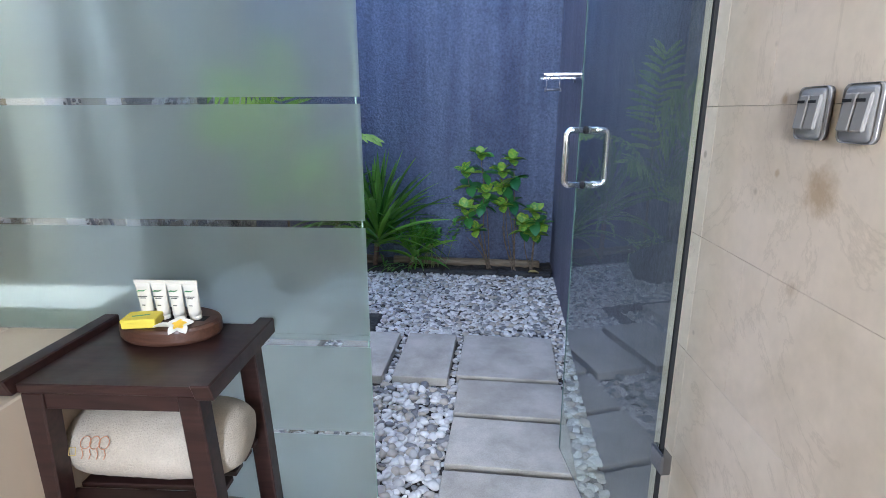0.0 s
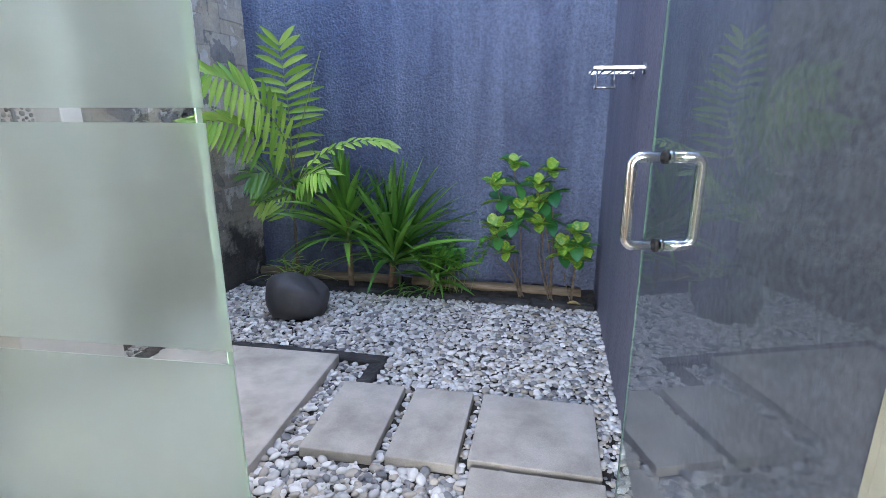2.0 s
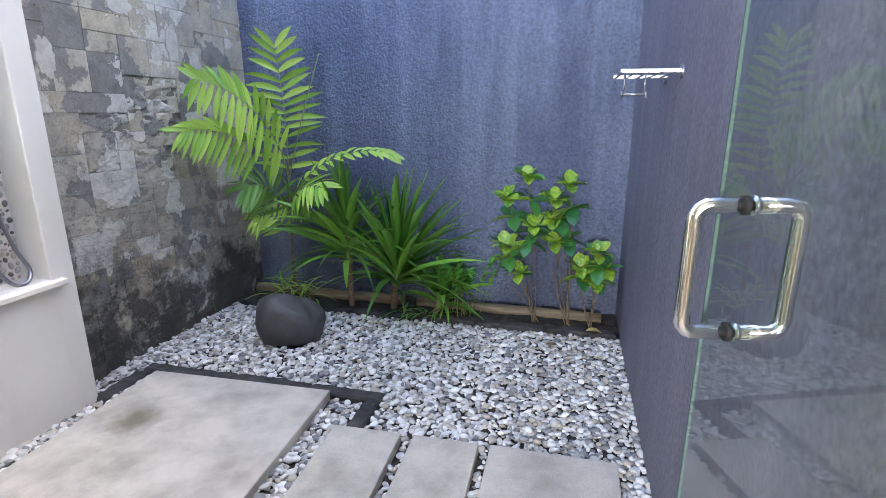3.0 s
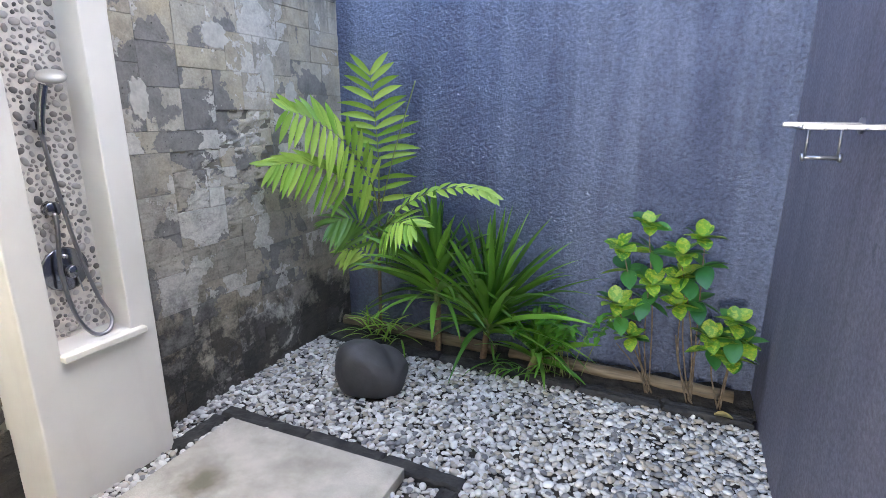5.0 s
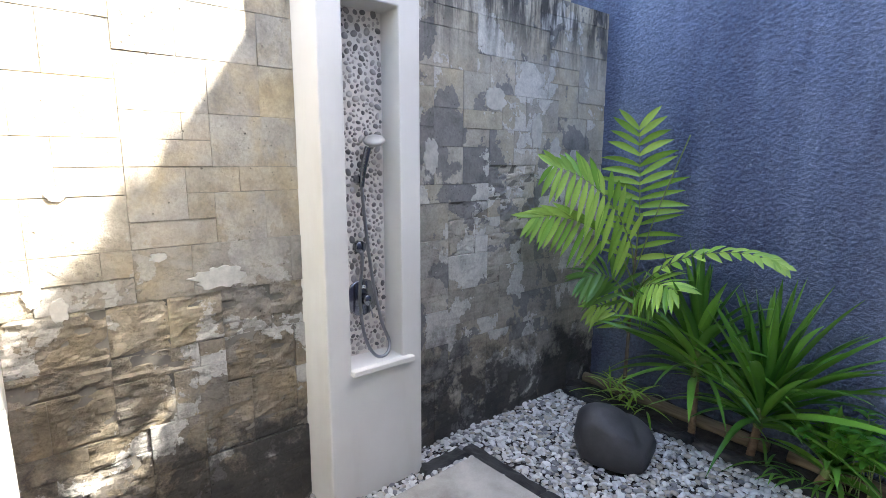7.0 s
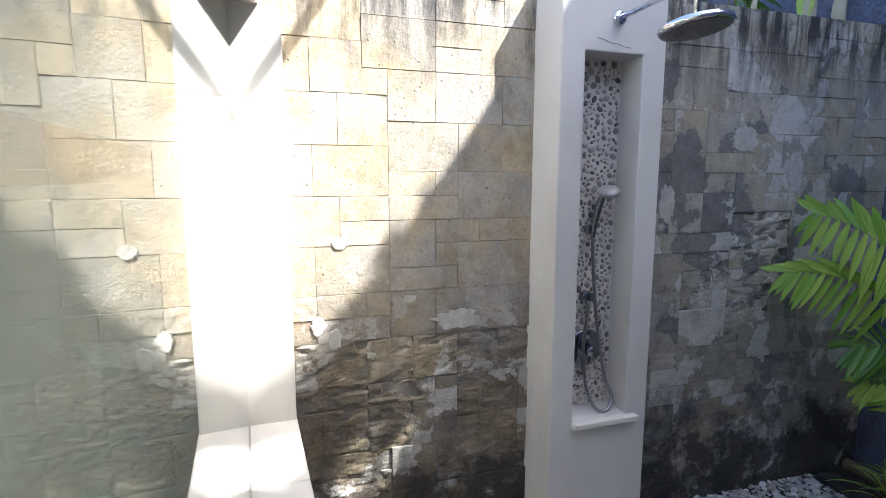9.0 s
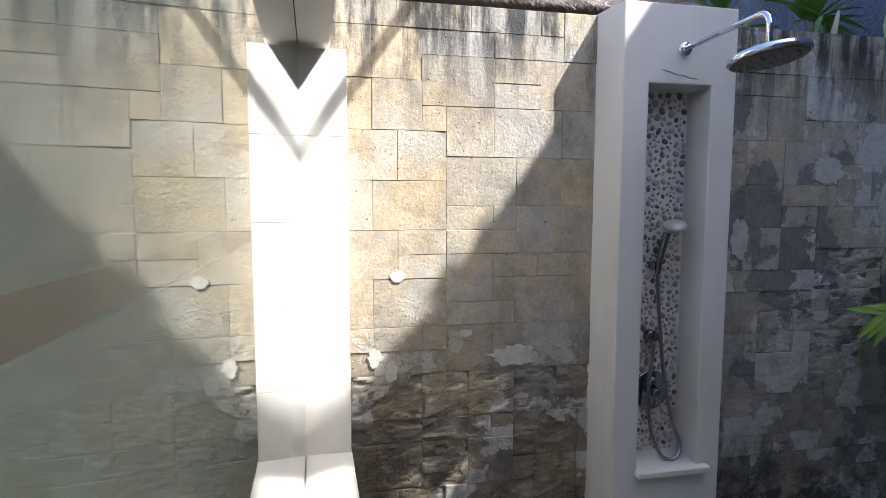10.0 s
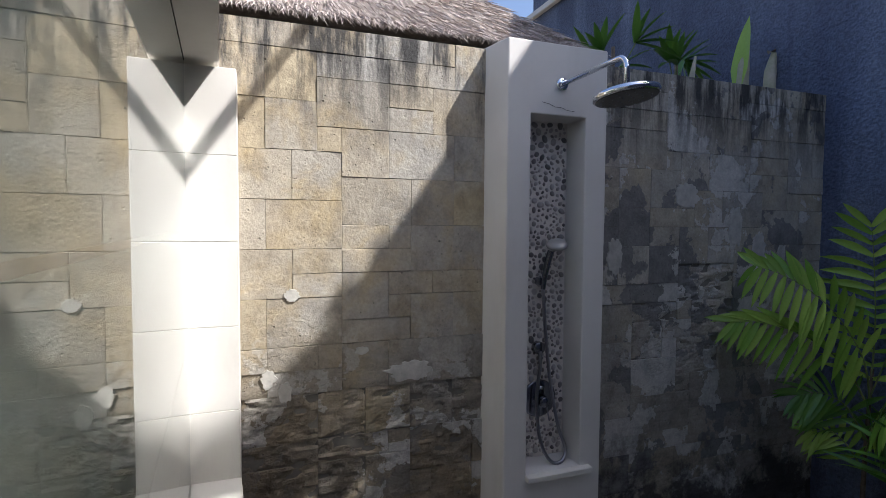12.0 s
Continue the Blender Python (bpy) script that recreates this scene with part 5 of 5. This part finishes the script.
for i, (c, r) in enumerate(clumps[:8] + clumps[-4:]):
    part("limb", tube([(2.34, 5.48, 5.2 + 0.15 * i), c], 0.02, 6), M_STEM, tree, "", True)
me = bpy.data.meshes.new("crown")
me.from_pydata(crown_v, [], crown_f)
me.materials.append(M_CROTON_LOW)
crown = new("crown", me)
crown.parent = tree
crown.location = -OFF[tree]
tagged(crown, kind="stuff")

# ---- the stone wall, block by block ----
wall_west = single("wall_west", box((WALL_X - 0.20, -2.2, -0.06), (WALL_X - 0.012, BACK_Y - 0.002, 2.562)), M_MORTAR, "weathered limestone block wall with mould and flaking patches", "wall", "structure", base=(WALL_X - 0.1, 2.0, 0))
MOD, ROWS_N, COLS_N = 0.1, 26, 62
Y0 = BACK_Y - COLS_N * MOD
rw = random.Random(17)
used = [[False] * ROWS_N for _ in range(COLS_N)]
shapes = [(3, 1)] * 5 + [(2, 2)] * 6 + [(2, 1)] * 2 + [(3, 2)] * 4 + [(4, 2)]
block_cache = {}


def worn_zone(y, z):
    """Where the skin of the stone has crumbled away."""
    return (1.45 < y < 2.48 and 0.25 < z < 1.12) or (3.25 < y < 4.35 and 0.80 < z < 1.50)


def block_mesh(w, h, variant, worn):
    key = (w, h, variant, worn)
    if key not in block_cache:
        r = random.Random(w * 31 + h * 7 + variant)
        if worn:
            bm = bmesh.new()
            nu, nv = w * 9, h * 9
            k = Vector((r.uniform(0, 40), r.uniform(0, 40), r.uniform(0, 40)))
            grid = []
            for a in range(nu + 1):
                col = []
                for b in range(nv + 1):
                    y, z = 0.0006 + (w * MOD - 0.0012) * a / nu, 0.0006 + (h * MOD - 0.0012) * b / nv
                    rim = a in (0, nu) or b in (0, nv)
                    p = Vector((y * 6.5, z * 15, 0)) + k
                    step = noise.noise(p)
                    cut = 0.009 * max(0.0, min(1.0, step * 14)) + 0.006 * max(0.0, min(1.0, (noise.noise(p * 1.9 + k) - 0.12) * 12)) + 0.004 * noise.noise(p * 4)
                    col.append(bm.verts.new((0.050 - max(0.0, cut) - (0.003 if rim else 0.0), y, z)))
                grid.append(col)
            for a in range(nu):
                for b in range(nv):
                    bm.faces.new((grid[a][b], grid[a + 1][b], grid[a + 1][b + 1], grid[a][b + 1]))
            rim = [grid[a][0] for a in range(nu + 1)] + [grid[nu][b] for b in range(1, nv + 1)] + [grid[a][nv] for a in range(nu - 1, -1, -1)] + [grid[0][b] for b in range(nv - 1, 0, -1)]
            back = [bm.verts.new((0.0, v.co.y, v.co.z)) for v in rim]
            for q in range(len(rim)):
                bm.faces.new((rim[q - 1], back[q - 1], back[q], rim[q]))
        else:
            bm = box((0, 0.0004, 0.0009), (0.05, w * MOD - 0.0004, h * MOD - 0.0009), 0.0014)
            for v in bm.verts:
                if v.co.x > 0.03:
                    v.co += Vector((r.uniform(-0.0015, 0.0015), r.uniform(-0.0007, 0.0007), r.uniform(-0.0007, 0.0007)))
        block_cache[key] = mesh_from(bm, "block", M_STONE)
    return block_cache[key]


for j in range(ROWS_N):
    for i in range(COLS_N):
        if used[i][j]:
            continue
        rw.shuffle(shapes)
        for w, h in shapes + [(1, 1)]:
            if i + w <= COLS_N and j + h <= ROWS_N and not any(used[a][b] for a in range(i, i + w) for b in range(j, j + h)):
                break
        for a in range(i, i + w):
            for b in range(j, j + h):
                used[a][b] = True
        z = -0.03 + j * MOD
        piece("block", block_mesh(w, h, rw.randrange(4), worn_zone(Y0 + (i + w / 2) * MOD, z + h * MOD / 2) and rw.random() < 0.6), wall_west, pose(WALL_X - 0.05 + rw.uniform(-0.0020, 0.0020), Y0 + i * MOD, z))

for y, z, ry, rz in ((1.615, 1.484, 0.032, 0.028), (1.52, 1.145, 0.030, 0.042), (1.585, 1.085, 0.028, 0.045), (1.90, 1.235, 0.030, 0.018), (3.655, 1.94, 0.085, 0.075), (4.015, 1.775, 0.055, 0.110), (4.20, 1.66, 0.05, 0.09), (2.12, 1.13, 0.11, 0.045), (3.20, 1.62, 0.05, 0.10)):
    dab = bmesh.new()
    rim_n = 44
    k = Vector((y * 7, z * 9, 1))
    front, backs = [], []
    for q in range(rim_n):
        t = 2 * math.pi * q / rim_n
        f = 0.95 + 0.16 * noise.noise(Vector((math.cos(t) * 1.3, math.sin(t) * 1.3, 0)) + k) + 0.28 * noise.noise(Vector((math.cos(t) * 3, math.sin(t) * 3, 0)) + k) + 0.14 * noise.noise(Vector((math.cos(t) * 9, math.sin(t) * 9, 0)) + k)
        front.append(dab.verts.new((WALL_X + 0.0045, y + ry * f * math.cos(t) * 0.95, z + rz * f * math.sin(t) * 0.95)))
        backs.append(dab.verts.new((WALL_X - 0.001, y + ry * f * math.cos(t), z + rz * f * math.sin(t))))
    dab.faces.new(front)
    for q in range(rim_n):
        dab.faces.new((front[q - 1], backs[q - 1], backs[q], front[q]))
    part("plaster_patch", dab, M_PATCH, wall_west, "pale plaster patch")

# ---- marble tiles ----
rm = random.Random(2)
def tile_mesh(length):
    return mesh_from(box((0.0, 0.0004, 0.0004), (0.014, length - 0.0004, 0.2706), 0.0003), "tile", M_MARBLE)


tile_whole, tile_end, tile_short, tile_long = tile_mesh(0.54), tile_mesh(0.092), tile_mesh(0.184), tile_mesh(0.524)
for j in range(10):
    z = -0.029 + 0.271 * j
    odd = j % 2
    piece("tile", tile_end, wall_bath, EAST @ pose(0, 0.185, z))
    first = 0.0 if odd else -0.34
    piece("tile", tile_short if odd else tile_long, wall_bath, EAST @ pose(0, first, z))
    for k in range(7):
        piece("tile", tile_whole, wall_bath, EAST @ pose(rm.uniform(0, 0.00015), first - 0.54 * (k + 1), z))
single("jamb_end", box((0.0, 0.277, 0.10), (0.20, 0.290, 2.60), m=EAST), M_MARBLE, "marble edge of the bathroom wall", "trim", "structure")

# ---- pebble mosaic in the niche ----
rp = random.Random(5)
mosaic = [pebble_mesh("mosaic_pebble", M_MOSAIC, s, 0.45) for s in (1, 2, 3)]
spots, tries = [], 0
while tries < 9000 and len(spots) < 700:
    tries += 1
    r = rp.choice((0.0085, 0.011, 0.014, 0.0165)) if tries < 5000 else rp.choice((0.0065, 0.0085))
    y, z = rp.uniform(NY0 + 0.012, NY1 - 0.012), rp.uniform(NZ0 + 0.012, NZ1 - 0.012)
    if all((y - a) ** 2 + (z - b) ** 2 > ((r + c) * 1.06) ** 2 for a, b, c in spots):
        spots.append((y, z, r))
rest = []
for i, (y, z, r) in enumerate(spots):
    turn = Euler((rp.uniform(0, 6.28), 0, 0)).to_matrix().to_4x4()
    m = Matrix.Translation((NX + 0.0045, y, z)) @ turn @ Matrix.Rotation(radians(90), 4, "Y") @ Matrix.Diagonal((r * rp.uniform(0.95, 1.3), r * rp.uniform(0.75, 0.95), r * 1.1, 1))
    if i < 300:
        piece("mosaic_pebble", mosaic[i % 3], column, m)
    else:
        rest.append(m)
pebble_heap("mosaic_rest", mosaic[0], rest, column, M_MOSAIC)

# ---- pebble bed ----
pebbles = thing("pebble_bed", (-0.4, 2.9, -0.06), "bed of pale grey and white river pebbles", "pebbles", kind="structure")
part("base", box((WALL_X - 0.01, 1.43, -0.059), (RIGHT_X, 4.325, -0.012)), M_SOIL, pebbles, "dark sand under the pebbles")
stones = [pebble_mesh("pebble", M_PEBBLE, s, f) for s, f in ((11, 0.52), (12, 0.42), (13, 0.60), (14, 0.46))]
blocked = [(-0.43, -0.113, 2.50, 3.045), (-0.07, 0.222, 2.515, 3.055), (0.258, 0.774, 2.56, 3.065), (0.276, 0.782, 2.228, 2.534), (0.28, 0.786, 1.882, 2.202), (0.28, 0.788, 1.541, 1.856),
           (-1.535, -0.57, 2.18, 3.255), (-1.70, -0.315, 3.287, 3.372), (-0.395, -0.312, 3.06, 3.285), (-1.725, -1.635, 2.99, 3.285), (-1.87, CX, CY0, CY1)]
heaps = {0: [], 1: [], 2: [], 3: []}
near = 0
step = 0.0216
rq = random.Random(23)
y = 1.45
while y < 4.33:
    x = WALL_X + 0.008
    while x < RIGHT_X:
        for layer in (0, 1):
            if rq.random() > (0.28 if layer else 0.93):
                continue
            px, py = x + rq.uniform(-0.012, 0.012), y + rq.uniform(-0.012, 0.012)
            if any(a - 0.006 < px < b + 0.006 and c - 0.006 < py < d + 0.006 for a, b, c, d in blocked):
                continue
            if px < -0.5 and py < 1.55 or (px + 1.115) ** 2 / 0.030 + (py - 3.865) ** 2 / 0.022 < 0.75:
                continue
            big_one = 1.22 if py < 2.6 else 1.0
            r = rq.choice((0.0085, 0.011, 0.014, 0.0168, 0.0195)) * big_one
            m = Matrix.Translation((px, py, -0.012 + 0.011 * layer + rq.uniform(-0.005, 0.008))) @ Euler((rq.gauss(0, 0.24), rq.gauss(0, 0.24), rq.uniform(0, 6.28))).to_matrix().to_4x4() @ Matrix.Diagonal((r * rq.uniform(1.0, 1.35), r * rq.uniform(0.75, 1.0), r, 1))
            k = rq.randrange(4)
            if layer and near < 300 and -0.45 < px < 0.27 and 1.9 < py < 2.5:
                near += 1
                piece("pebble", stones[k], pebbles, m)
            else:
                heaps[k].append(m)
        x += step
    y += step
for k, places in heaps.items():
    pebble_heap("pebble_rest", stones[k], places, pebbles, M_PEBBLE)
